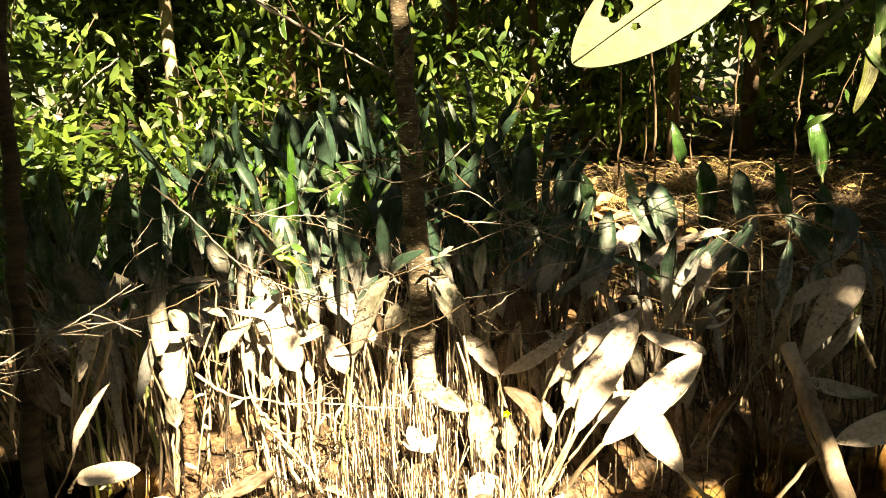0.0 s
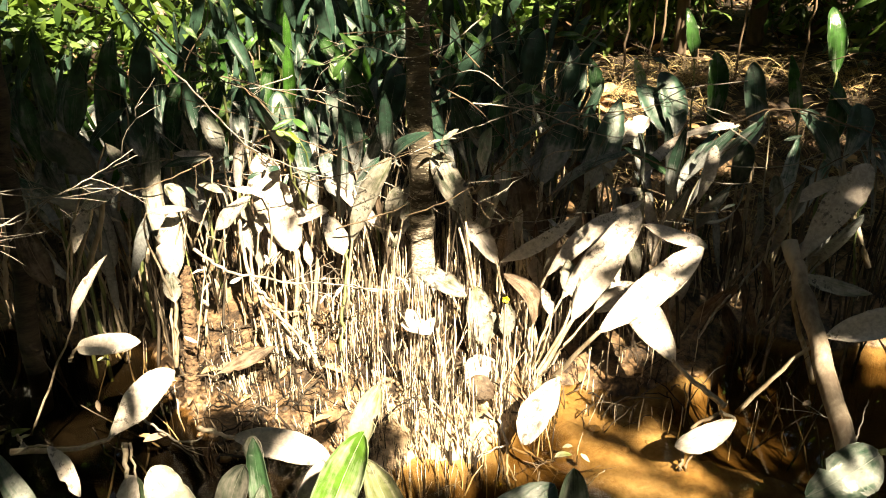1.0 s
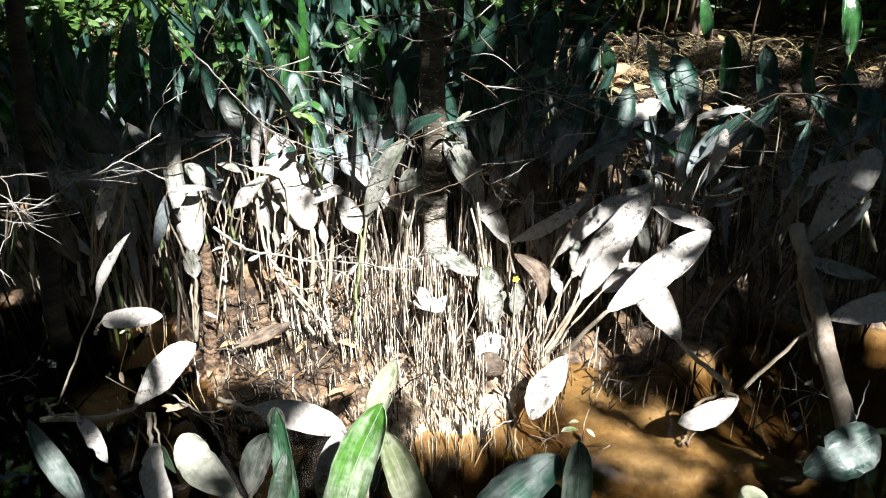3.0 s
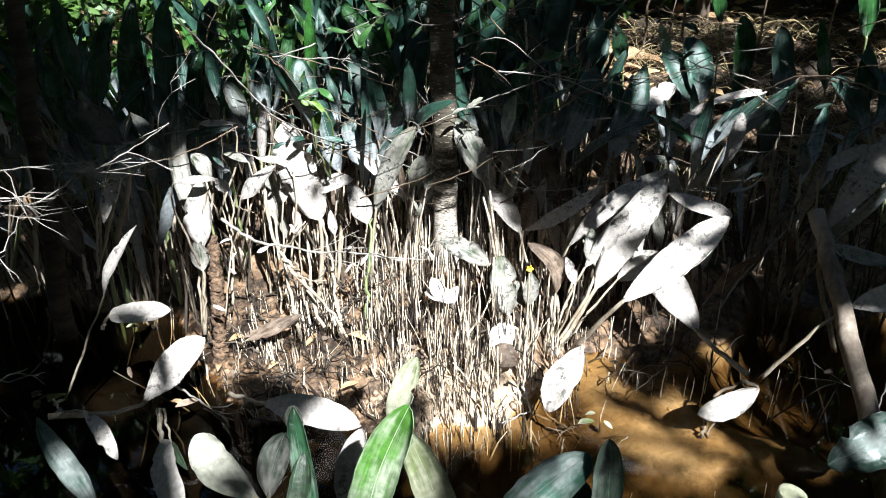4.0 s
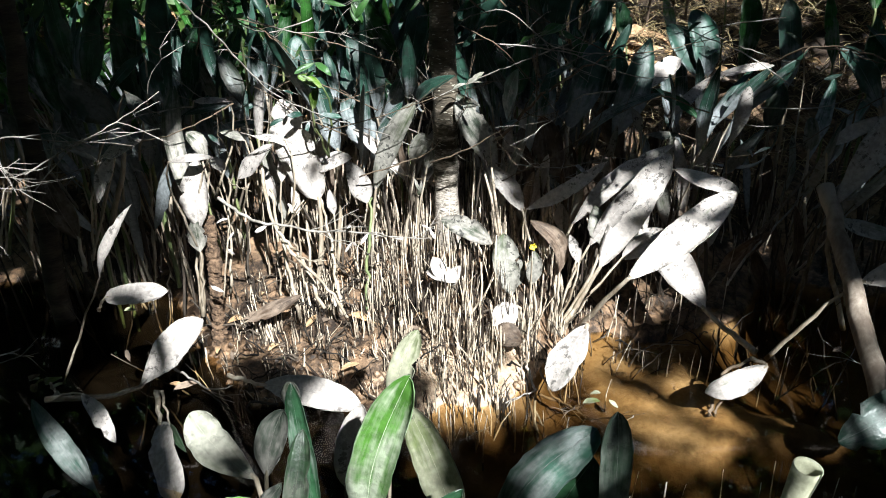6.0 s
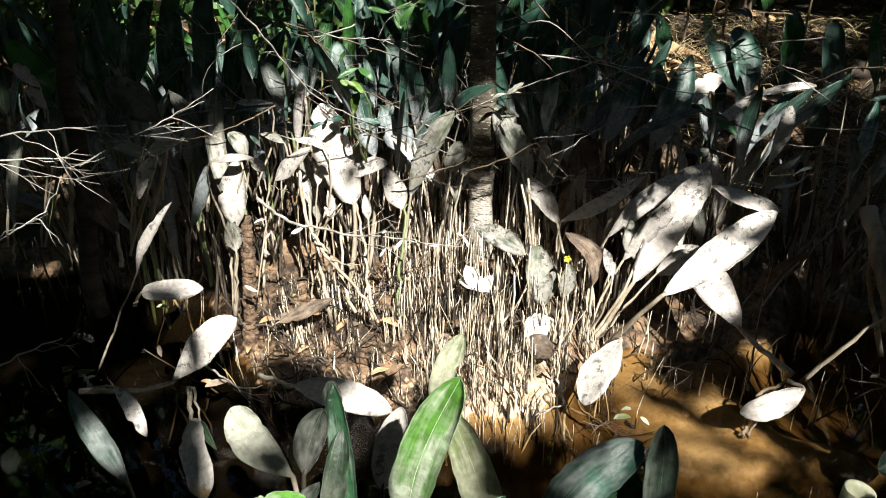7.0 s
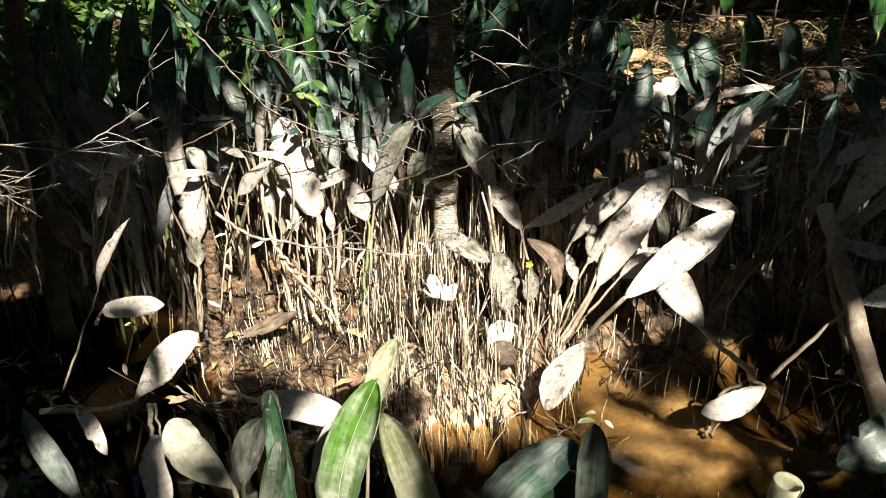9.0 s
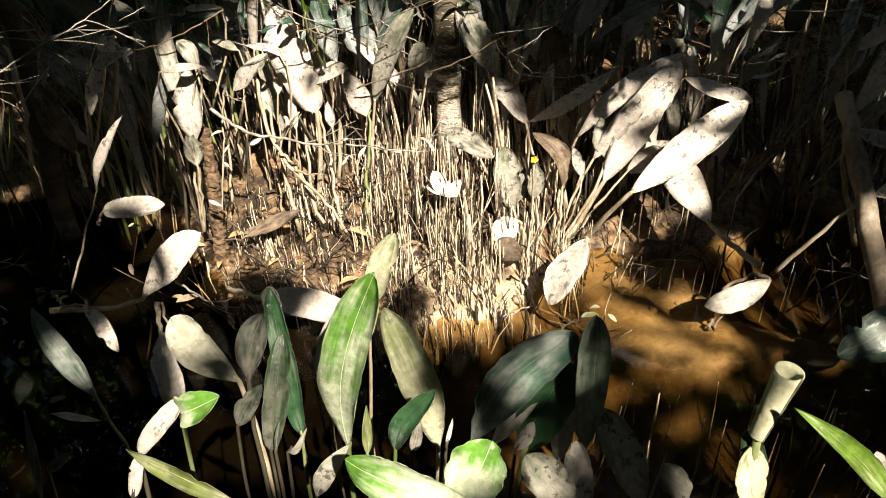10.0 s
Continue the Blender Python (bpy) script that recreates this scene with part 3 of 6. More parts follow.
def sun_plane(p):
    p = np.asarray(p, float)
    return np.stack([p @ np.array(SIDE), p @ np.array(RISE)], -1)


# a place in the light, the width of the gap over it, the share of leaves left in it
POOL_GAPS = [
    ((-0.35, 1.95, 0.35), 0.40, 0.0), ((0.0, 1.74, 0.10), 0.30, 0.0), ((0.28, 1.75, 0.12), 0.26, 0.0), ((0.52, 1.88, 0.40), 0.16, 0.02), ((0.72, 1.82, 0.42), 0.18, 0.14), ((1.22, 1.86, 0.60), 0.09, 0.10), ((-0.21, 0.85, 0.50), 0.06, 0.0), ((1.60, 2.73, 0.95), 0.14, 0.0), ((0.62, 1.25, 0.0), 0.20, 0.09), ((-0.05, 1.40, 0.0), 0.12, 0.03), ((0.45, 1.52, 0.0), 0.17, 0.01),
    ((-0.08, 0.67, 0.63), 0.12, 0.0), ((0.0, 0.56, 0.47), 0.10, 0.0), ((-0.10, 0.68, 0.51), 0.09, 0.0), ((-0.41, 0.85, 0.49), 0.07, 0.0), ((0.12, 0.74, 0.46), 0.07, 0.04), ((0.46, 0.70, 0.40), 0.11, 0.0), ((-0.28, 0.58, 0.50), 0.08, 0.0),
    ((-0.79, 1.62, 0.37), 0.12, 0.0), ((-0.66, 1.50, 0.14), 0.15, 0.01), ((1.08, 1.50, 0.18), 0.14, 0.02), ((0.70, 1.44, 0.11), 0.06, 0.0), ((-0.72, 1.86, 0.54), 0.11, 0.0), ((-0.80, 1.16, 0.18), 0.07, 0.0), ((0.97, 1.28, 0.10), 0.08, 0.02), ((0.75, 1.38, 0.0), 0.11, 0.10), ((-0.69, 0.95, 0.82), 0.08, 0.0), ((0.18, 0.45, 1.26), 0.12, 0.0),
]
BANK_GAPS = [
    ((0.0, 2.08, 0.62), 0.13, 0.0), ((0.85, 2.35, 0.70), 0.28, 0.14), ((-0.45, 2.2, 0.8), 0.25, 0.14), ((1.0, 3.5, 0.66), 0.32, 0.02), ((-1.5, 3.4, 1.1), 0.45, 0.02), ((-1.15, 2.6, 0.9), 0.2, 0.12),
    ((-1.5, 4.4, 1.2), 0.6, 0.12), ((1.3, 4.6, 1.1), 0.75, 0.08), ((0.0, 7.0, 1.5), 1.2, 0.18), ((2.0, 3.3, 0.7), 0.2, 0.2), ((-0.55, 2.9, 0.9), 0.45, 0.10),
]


def shade_canopy(centre, radii, n, size, seed):
    """Added overhead crown leaves, left out where sunlight should reach a chosen place."""
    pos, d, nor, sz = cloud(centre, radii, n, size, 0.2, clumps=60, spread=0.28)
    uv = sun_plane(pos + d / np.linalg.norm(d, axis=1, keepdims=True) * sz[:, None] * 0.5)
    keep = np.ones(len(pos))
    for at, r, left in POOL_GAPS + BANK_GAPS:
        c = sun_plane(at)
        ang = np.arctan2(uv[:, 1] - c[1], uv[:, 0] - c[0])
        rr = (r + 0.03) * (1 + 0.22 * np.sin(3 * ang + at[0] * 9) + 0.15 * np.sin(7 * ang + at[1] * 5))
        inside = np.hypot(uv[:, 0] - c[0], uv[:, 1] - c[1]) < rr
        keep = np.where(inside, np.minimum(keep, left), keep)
    # leaf clumps kept in the gaps to dapple light, small gaps in the rest
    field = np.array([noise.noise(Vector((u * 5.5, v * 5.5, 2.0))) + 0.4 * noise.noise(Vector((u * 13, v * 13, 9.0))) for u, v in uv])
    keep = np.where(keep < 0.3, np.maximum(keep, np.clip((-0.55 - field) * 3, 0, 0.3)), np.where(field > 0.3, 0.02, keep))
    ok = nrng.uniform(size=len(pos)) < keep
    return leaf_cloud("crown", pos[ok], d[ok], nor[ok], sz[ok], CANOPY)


# trees added to carry the shading crowns, most of them unseen
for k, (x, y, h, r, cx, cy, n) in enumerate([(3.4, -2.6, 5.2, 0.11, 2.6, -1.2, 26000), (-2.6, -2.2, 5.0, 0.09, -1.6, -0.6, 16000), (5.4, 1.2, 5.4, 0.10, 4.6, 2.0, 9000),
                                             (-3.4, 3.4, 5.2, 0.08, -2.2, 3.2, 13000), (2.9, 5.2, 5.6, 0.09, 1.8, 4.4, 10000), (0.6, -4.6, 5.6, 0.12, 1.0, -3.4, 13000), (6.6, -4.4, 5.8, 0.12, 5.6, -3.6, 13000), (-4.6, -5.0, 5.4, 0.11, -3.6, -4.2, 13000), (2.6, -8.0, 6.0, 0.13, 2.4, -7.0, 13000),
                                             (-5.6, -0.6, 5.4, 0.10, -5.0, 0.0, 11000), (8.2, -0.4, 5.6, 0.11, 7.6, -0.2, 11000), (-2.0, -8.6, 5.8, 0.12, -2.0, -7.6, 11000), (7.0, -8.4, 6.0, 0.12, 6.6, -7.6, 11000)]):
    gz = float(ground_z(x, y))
    tree((x, y, gz), h - gz, r, "tall tree added to shade the pool, crown cut open for sun patches", FOREST_BARK, ((cx - x) * 0.5, (cy - y) * 0.5), 6,
         shade_canopy((cx, cy, 4.3), (2.6, 2.4, 0.75), n, 0.16, k), seed=20 + k)

# trees that stand in view
gz = float(ground_z(0.0, 2.08))
tree((0.0, 2.08, gz), 2.6, 0.045, "slender ringed brown tree trunk rising from aerial roots", BARK, (-0.02, 0.15), 3, seed=3, rings=0.06, name="small_tree")
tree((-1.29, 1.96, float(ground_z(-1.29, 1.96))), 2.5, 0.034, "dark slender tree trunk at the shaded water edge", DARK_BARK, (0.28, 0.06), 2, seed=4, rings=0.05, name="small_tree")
tree((-1.66, 4.5, float(ground_z(-1.66, 4.5))), 3.2, 0.05, "pale sunlit patchy tree trunk in the undergrowth", PALE_BARK, (0.05, 0.1), 4, seed=5, name="small_tree")
spots = [(-0.9, 4.6, .05), (-0.15, 4.2, .045), (0.2, 5.0, .06), (0.75, 4.7, .035), (1.2, 5.4, .05), (1.55, 4.3, .04), (2.3, 5.0, .06), (-2.3, 5.6, .07), (-1.1, 6.6, .08), (0.6, 7.2, .09), (1.9, 7.4, .08),
         (3.2, 6.6, .08), (-3.4, 7.5, .09), (-0.3, 8.8, .1), (4.4, 9.0, .1), (2.6, 10.5, .12), (-2.2, 10.0, .12), (0.9, 11.5, .12)]
for k, (x, y, r) in enumerate(spots):
    h = 3.4 + 0.25 * k % 2
    gz = float(ground_z(x, y))
    s = 0.9 + 0.06 * y
    cr = leaf_cloud("crown", *cloud((x + 0.1, y, gz + 2.1), (0.8 * s, 0.6 * s, 1.0), 1500, 0.11 + 0.006 * y, 0.4, 16), FOLIAGE)
    tree((x, y, gz), h, r, "brown forest tree with leafy lower branches", FOREST_BARK, (0.1 * math.sin(k * 2.1), 0.1), 4, cr, seed=40 + k)


for k, (x, y, r) in enumerate([(1.02, 3.70, 0.018), (1.24, 4.00, 0.012), (1.31, 3.90, 0.020), (1.61, 4.20, 0.012), (1.67, 3.80, 0.016), (-0.62, 3.90, 0.014), (-0.39, 4.10, 0.012), (1.91, 3.60, 0.015)]):
    tree((x, y, float(ground_z(x, y))), 1.9, r * 0.42, "thin brown sapling stem in dappled light", FOREST_BARK, (0.12 * math.sin(k * 1.9), 0.1), 3,
         leaf_cloud("crown", *cloud((x, y + 0.05, float(ground_z(x, y)) + 1.5), (0.3, 0.3, 0.5), 160, 0.09, 0.4, 8), FOLIAGE_LIGHT), seed=140 + k, name="sapling", group="saplings")


def bush(at, radii, n, size, label, material, seed):
    rng = random.Random(seed)
    b = new("bush")
    b.location = at
    tagged(b, label, "bush", "forest bushes")
    c = Vector(at) + Vector((0, 0, radii[2]))
    for k in range(6):
        e = c + Vector((rng.uniform(-1, 1) * radii[0], rng.uniform(-1, 1) * radii[1], rng.uniform(0, 0.9) * radii[2]))
        piece("stem", mesh_of("stem", *tube(curve_points(Vector(at) - Vector((0, 0, 0.05)), e, 8, (0, 0, 0.05), 0.02, rng), [0.009 * (1 - 0.1 * i) for i in range(8)], 5), TWIG_DARK), b)
    piece("crown", leaf_cloud("crown", *cloud(c, radii, n, size * 1.35, 0.2, 18), material, 0.27), b)


for k, (x, y, rx, rz, n, s) in enumerate([(-1.75, 3.5, .5, .4, 800, .085), (-0.75, 3.05, .26, .24, 260, .08), (-2.5, 3.8, .7, .7, 1500, .09), (-1.1, 4.1, .5, .45, 900, .09), (-0.35, 3.5, .3, .25, 350, .08),
                                          (2.9, 4.9, .5, .4, 600, .09), (2.9, 4.0, .7, .6, 1300, .1), (0.35, 4.3, .4, .4, 600, .09), (1.5, 4.8, .5, .4, 700, .1), (-2.0, 5.2, .9, .8, 1700, .11),
                                          (0.0, 6.2, .9, .7, 1300, .12), (1.7, 6.4, .9, .8, 1300, .12), (3.4, 5.4, .9, .9, 1500, .12), (-3.6, 5.0, 1.0, 1.0, 1700, .12)]):
    bush((x, y, float(ground_z(x, y))), (rx, rx * 0.7, rz), n, s, "leafy green undergrowth bush on the bank", FOLIAGE_LIGHT if k % 3 else FOLIAGE, 60 + k)

# bushes added on the unseen near bank to cut light bounced off it
for k in range(16):
    x, y = -4.2 + 0.56 * k, -1.6 - 0.7 * (k % 3) - 0.35 * math.sin(k * 3.1)
    bush((x, y, float(ground_z(x, y))), (0.55, 0.5, 0.28), 420, 0.14, "low leafy undergrowth added behind the camera to cut bounced light", FOLIAGE, 90 + k)

# distant woods closing the place all round, tall to block low sky light
fp, fd, fn, fs = [], [], [], []
for k in range(56):
    w = k / 56 * 6.283
    R = 15 + 4 * math.sin(k * 5.3)
    p = cloud((R * math.cos(w), R * math.sin(w), 4.6 + math.sin(k * 2.7)), (2.4, 2.4, 5.2), 1300, 0.5, 0.4, 14)
    for a, b in zip((fp, fd, fn, fs), p):
        a.append(b)
tagged(new("far_woods", leaf_cloud("far_woods", *[np.concatenate(a) for a in (fp, fd, fn, fs)], FOLIAGE)), "dense dark green forest behind the bank", "woods", kind="stuff")

# stump, leaning pole
st = new("stump")
st.location = (-0.715, 1.79, float(ground_z(-0.715, 1.79)))
tagged(st, "rough flaking brown dead stump standing in mud", "stump")
rng = random.Random(8)
piece("trunk", mesh_of("trunk", *tube(curve_points((-0.72, 1.78, -0.06), (-0.69, 1.82, 0.41), 80, (0.01, 0, 0), 0.002, rng), [0.023 * (1 - 0.3 * i / 79) * rng.uniform(0.94, 1.06) for i in range(80)], 20, rng, 0.22), STUMP), st)
po = new("leaning_pole")
po.location = (1.065, 1.22, float(ground_z(1.065, 1.22)))
tagged(po, "pale silt-covered tree stem leaning out of the water", "pole")
piece("stem", mesh_of("stem", *tube(curve_points((1.070, 1.14, -0.236), (1.040, 1.83, 0.466), 22, (0.0, 0.0, 0.02), 0.004, rng), [0.030 - 0.0004 * i + rng.uniform(-0.001, 0.001) for i in range(22)], 12, rng, 0.04), POLE), po)

# ---- water plants ----
p = plant("water_plant", (0.300, 1.790, 0.021), "mud-coated broad-leaved water plant fanning over the pool edge")
leaf(p, (0.473, 1.680, 0.263), (0.779, 1.800, 0.466), 0.096, MUD, 0.05, (0.358, 1.820, -0.008), form=OBLONG, bend=0.01)
leaf(p, (0.434, 1.840, 0.217), (0.626, 1.920, 0.541), 0.095, MUD, 0.05, (0.309, 1.773, 0.022), form=OBLONG, bend=-0.01)
leaf(p, (0.366, 1.950, 0.310), (0.673, 2.020, 0.537), 0.067, MUD, 0.05, (0.282, 1.790, 0.011), form=LANCE, bend=-0.05)
leaf(p, (0.404, 1.870, 0.275), (0.568, 1.900, 0.481), 0.058, MUD, 0.05, (0.292, 1.795, 0.008), form=OBLONG, bend=-0.03)
leaf(p, (0.648, 1.930, 0.488), (0.830, 1.880, 0.435), 0.051, MUD, 0.05, (0.326, 1.797, 0.027), form=OBLONG, bend=0.04)
leaf(p, (0.504, 1.860, 0.237), (0.617, 1.900, 0.291), 0.063, MUD, 0.05, (0.323, 1.795, 0.008), form=OVAL)
leaf(p, (0.227, 1.970, 0.354), (0.458, 1.950, 0.511), 0.045, MUD, 0.05, (0.263, 1.782, 0.017), form=LANCE, bend=0.04)
leaf(p, (0.217, 1.970, 0.348), (0.113, 2.020, 0.473), 0.060, MUD, 0.05, (0.254, 1.778, 0.020), form=OBLONG, bend=0.05)
leaf(p, (0.346, 1.560, 0.194), (0.244, 1.440, 0.075), 0.093, MUD, 0.05, (0.319, 1.620, 0.133), form=OBLONG, bend=0.03, face=(-0.7, -0.7, 0.15))
leaf(p, (0.440, 1.860, 0.280), (0.425, 1.920, 0.385), 0.062, GREYMUD, 0.05, (0.300, 1.790, 0.011), form=LANCE)
leaf(p, (0.363, 1.800, 0.253), (0.339, 1.840, 0.327), 0.034, MUD, 0.05, (0.288, 1.795, 0.008), form=LANCE)
p = plant("water_plant", (0.876, 1.701, -0.134), "mud-grey water plant with a stem arching over dark water")
leaf(p, (0.689, 1.660, 0.175), (0.585, 1.980, 0.285), 0.099, MUD, 0.05, (0.780, 1.520, 0.128), form=OBLONG)
leaf(p, (0.783, 1.460, 0.128), (0.617, 1.410, 0.088), 0.064, MUD, 0.05, (0.758, 1.500, 0.124), form=OBLONG, bend=-0.03)
p = plant("water_plant", (1.041, 1.720, -0.176), "shaded mud-grey water plant beside a leaning pole")
leaf(p, (1.070, 1.620, 0.275), (1.283, 1.600, 0.345), 0.076, MUD, 0.05, (0.910, 1.700, -0.020), form=OBLONG)
leaf(p, (1.054, 1.800, 0.400), (1.248, 1.860, 0.688), 0.096, MUD, 0.05, (1.215, 1.850, -0.018), form=SPOON, bend=-0.03)
leaf(p, (1.088, 1.950, 0.542), (1.266, 1.980, 0.624), 0.044, MUD, 0.05, (1.236, 1.900, 0.119), form=LANCE)
leaf(p, (1.032, 1.750, 0.402), (1.227, 1.700, 0.362), 0.047, GREYMUD, 0.05, (1.204, 1.850, 0.148), form=LANCE, bend=0.05)
leaf(p, (1.070, 1.320, 0.135), (0.859, 1.240, 0.076), 0.112, BLUEMUD, 0.12, (1.115, 1.340, 0.105), form=OVAL)
leaf(p, (1.215, 1.950, 0.647), (1.103, 2.000, 0.818), 0.093, GREENGREY, 0.05, (1.372, 1.950, 0.334), form=OBLONG)
leaf(p, (1.221, 1.950, 0.669), (1.306, 2.050, 0.822), 0.083, GREENGREY, 0.05, (1.372, 1.950, 0.334), form=SPOON)
leaf(p, (1.280, 1.920, 0.522), (1.284, 1.940, 0.620), 0.037, BRIGHTER, 0.05, (1.314, 1.900, 0.240), form=OVAL)
leaf(p, (1.186, 1.950, 0.334), (1.205, 1.980, 0.473), 0.053, GREYMUD, 0.05, (1.237, 1.900, 0.036), form=LANCE)
p = plant("water_plant", (-0.410, 1.900, 0.036), "sunlit pale mud-coated water plant among aerial roots")
leaf(p, (-0.401, 1.970, 0.398), (-0.492, 2.000, 0.695), 0.103, MUD, 0.03, (-0.444, 1.930, 0.017), form=STRAP, bend=-0.02)
leaf(p, (-0.414, 2.000, 0.481), (-0.296, 1.950, 0.538), 0.055, MUD, 0.05, (-0.451, 1.950, 0.091), form=OVAL)
leaf(p, (-0.252, 1.980, 0.375), (-0.314, 2.020, 0.505), 0.064, MUD, 0.05, (-0.270, 1.950, 0.005), form=LANCE)
leaf(p, (-0.241, 2.140, 0.454), (-0.330, 2.220, 0.751), 0.100, GREENGREY, 0.05, (-0.254, 2.000, 0.062), form=LANCE, bend=-0.03)
leaf(p, (-0.231, 2.000, 0.413), (-0.100, 1.970, 0.689), 0.065, GREYMUD, 0.05, (-0.270, 1.950, 0.005), form=OBLONG, bend=-0.03)
leaf(p, (-0.350, 2.100, 0.506), (-0.409, 2.160, 0.731), 0.080, GREENGREY, 0.05, (-0.381, 2.020, 0.051), form=OBLONG)
leaf(p, (-0.629, 1.950, 0.475), (-0.507, 1.920, 0.590), 0.051, MUD, 0.05, (-0.703, 1.930, 0.102), form=LANCE, bend=0.03)
leaf(p, (-0.477, 1.950, 0.591), (-0.564, 1.930, 0.610), 0.023, MUD, 0.05, (-0.500, 1.950, 0.255), form=LANCE)
leaf(p, (-0.580, 2.050, 0.560), (-0.561, 2.100, 0.747), 0.032, MUD, 0.05, (-0.596, 2.000, 0.062), form=STRAP)
leaf(p, (-0.511, 1.980, 0.451), (-0.496, 2.000, 0.539), 0.031, MUD, 0.05, (-0.525, 1.950, 0.091), form=LANCE)
leaf(p, (-0.109, 2.000, 0.494), (-0.084, 2.000, 0.590), 0.059, GREYMUD, 0.05, (-0.155, 1.980, 0.159), form=OVAL)
leaf(p, (-0.073, 1.980, 0.488), (-0.055, 1.980, 0.550), 0.031, GREYMUD, 0.05, (-0.133, 1.980, 0.159), form=OVAL)
leaf(p, (-0.543, 1.980, 0.379), (-0.551, 2.000, 0.484), 0.039, MUD, 0.05, (-0.538, 1.900, 0.036), form=LANCE)
leaf(p, (-0.467, 1.960, 0.349), (-0.476, 1.980, 0.451), 0.028, MUD, 0.05, (-0.468, 1.900, 0.036), form=LANCE)
leaf(p, (-0.358, 1.960, 0.349), (-0.369, 1.980, 0.426), 0.032, MUD, 0.05, (-0.373, 1.900, 0.036), form=LANCE)
leaf(p, (-0.339, 1.860, 0.759), (-0.400, 1.850, 0.792), 0.031, BRIGHTER, 0.05, (-0.355, 1.950, 0.538), form=OVAL)
leaf(p, (-0.374, 1.870, 0.699), (-0.355, 1.860, 0.757), 0.028, BRIGHTER, 0.05, (-0.355, 1.950, 0.538), form=OVAL)
p = plant("water_plant", (-0.761, 1.800, 0.012), "upright mud-spotted water plant beside a rough stump")
leaf(p, (-0.738, 1.840, 0.455), (-0.762, 1.920, 0.759), 0.055, SPOTMUD, 0.05, (-0.752, 1.800, 0.097), form=STRAP, bend=-0.03)
leaf(p, (-0.711, 1.800, 0.379), (-0.683, 1.800, 0.596), 0.083, MUD, 0.05, (-0.745, 1.790, 0.103), form=LANCE)
leaf(p, (-0.748, 1.770, 0.590), (-0.621, 1.750, 0.609), 0.023, MUD, 0.05, (-0.719, 1.780, 0.338), form=LANCE)
leaf(p, (-0.656, 1.800, 0.586), (-0.712, 1.830, 0.655), 0.047, SPOTMUD, 0.20, (-0.711, 1.800, 0.382), form=LANCE, bend=0.15)
leaf(p, (-0.639, 1.780, 0.596), (-0.606, 1.780, 0.563), 0.031, MUD, 0.05, (-0.711, 1.800, 0.382), form=OVAL)
leaf(p, (-0.713, 1.780, 0.319), (-0.722, 1.800, 0.418), 0.049, SPOTMUD, 0.05, (-0.745, 1.790, 0.103), form=LANCE)
p = plant("water_plant", (0.212, 1.819, 0.085), "muddy water plant with a small yellow flower bud")
leaf(p, (0.170, 1.780, 0.164), (0.147, 1.820, 0.340), 0.077, GREYMUD, 0.05, (0.195, 1.718, 0.059), form=OBLONG)
leaf(p, (0.176, 1.700, 0.173), (0.103, 1.660, 0.141), 0.071, MUD, 0.10, (0.204, 1.727, 0.053), form=OVAL)
leaf(p, (0.110, 1.660, 0.122), (0.185, 1.620, 0.105), 0.061, DRY, 0.30, (0.204, 1.727, 0.053), form=OVAL)
leaf(p, (0.315, 1.840, 0.203), (0.231, 1.840, 0.372), 0.058, DRY, 0.20, (0.292, 1.795, 0.008), form=OBLONG, bend=0.11)
leaf(p, (0.117, 1.860, 0.291), (-0.030, 1.860, 0.374), 0.061, SPOTMUD, 0.15, (0.170, 1.840, 0.072), form=OBLONG, bend=0.03)
leaf(p, (0.227, 1.790, 0.192), (0.232, 1.780, 0.305), 0.047, GREYMUD, 0.05, (0.224, 1.748, 0.039), form=LANCE)
leaf(p, (0.184, 1.800, 0.176), (0.199, 1.820, 0.271), 0.037, GREYMUD, 0.05, (0.204, 1.727, 0.053), form=LANCE)
leaf(p, (-0.078, 1.820, 0.223), (0.014, 1.800, 0.205), 0.044, MUD, 0.30, (-0.043, 1.840, 0.072), form=OVAL)
leaf(p, (-0.058, 1.830, 0.266), (-0.020, 1.800, 0.205), 0.051, MUD, 0.25, (-0.043, 1.840, 0.072), form=OVAL)
leaf(p, (0.021, 1.830, 0.237), (-0.010, 1.810, 0.180), 0.038, MUD, 0.25, (-0.034, 1.840, 0.072), form=OVAL)
p = plant("water_plant", (0.240, 2.120, 0.085), "brown shaded water plant with limp muddy leaves")
leaf(p, (0.141, 2.060, 0.459), (0.021, 2.100, 0.680), 0.082, SPOTMUD, 0.05, (0.163, 2.020, 0.095), form=OBLONG, bend=-0.03)
leaf(p, (0.324, 2.120, 0.331), (0.291, 2.160, 0.591), 0.097, DRY, 0.05, (0.325, 2.080, 0.062), form=STRAP)
leaf(p, (0.244, 2.140, 0.343), (0.232, 2.180, 0.549), 0.064, DRY, 0.05, (0.256, 2.080, 0.062), form=STRAP)
leaf(p, (0.555, 2.180, 0.440), (0.457, 2.200, 0.625), 0.083, DRY, 0.05, (0.557, 2.100, 0.139), form=OBLONG, bend=0.03)
leaf(p, (0.377, 2.100, 0.349), (0.380, 2.120, 0.480), 0.048, DRY, 0.05, (0.388, 2.050, 0.078), form=LANCE)
leaf(p, (0.866, 2.100, 0.491), (0.919, 2.140, 0.678), 0.043, MUD, 0.05, (0.907, 2.050, 0.207), form=SPOON, bend=0.03)
leaf(p, (1.122, 2.100, 0.476), (1.123, 2.120, 0.583), 0.055, GREYMUD, 0.05, (1.143, 2.050, 0.207), form=OVAL)
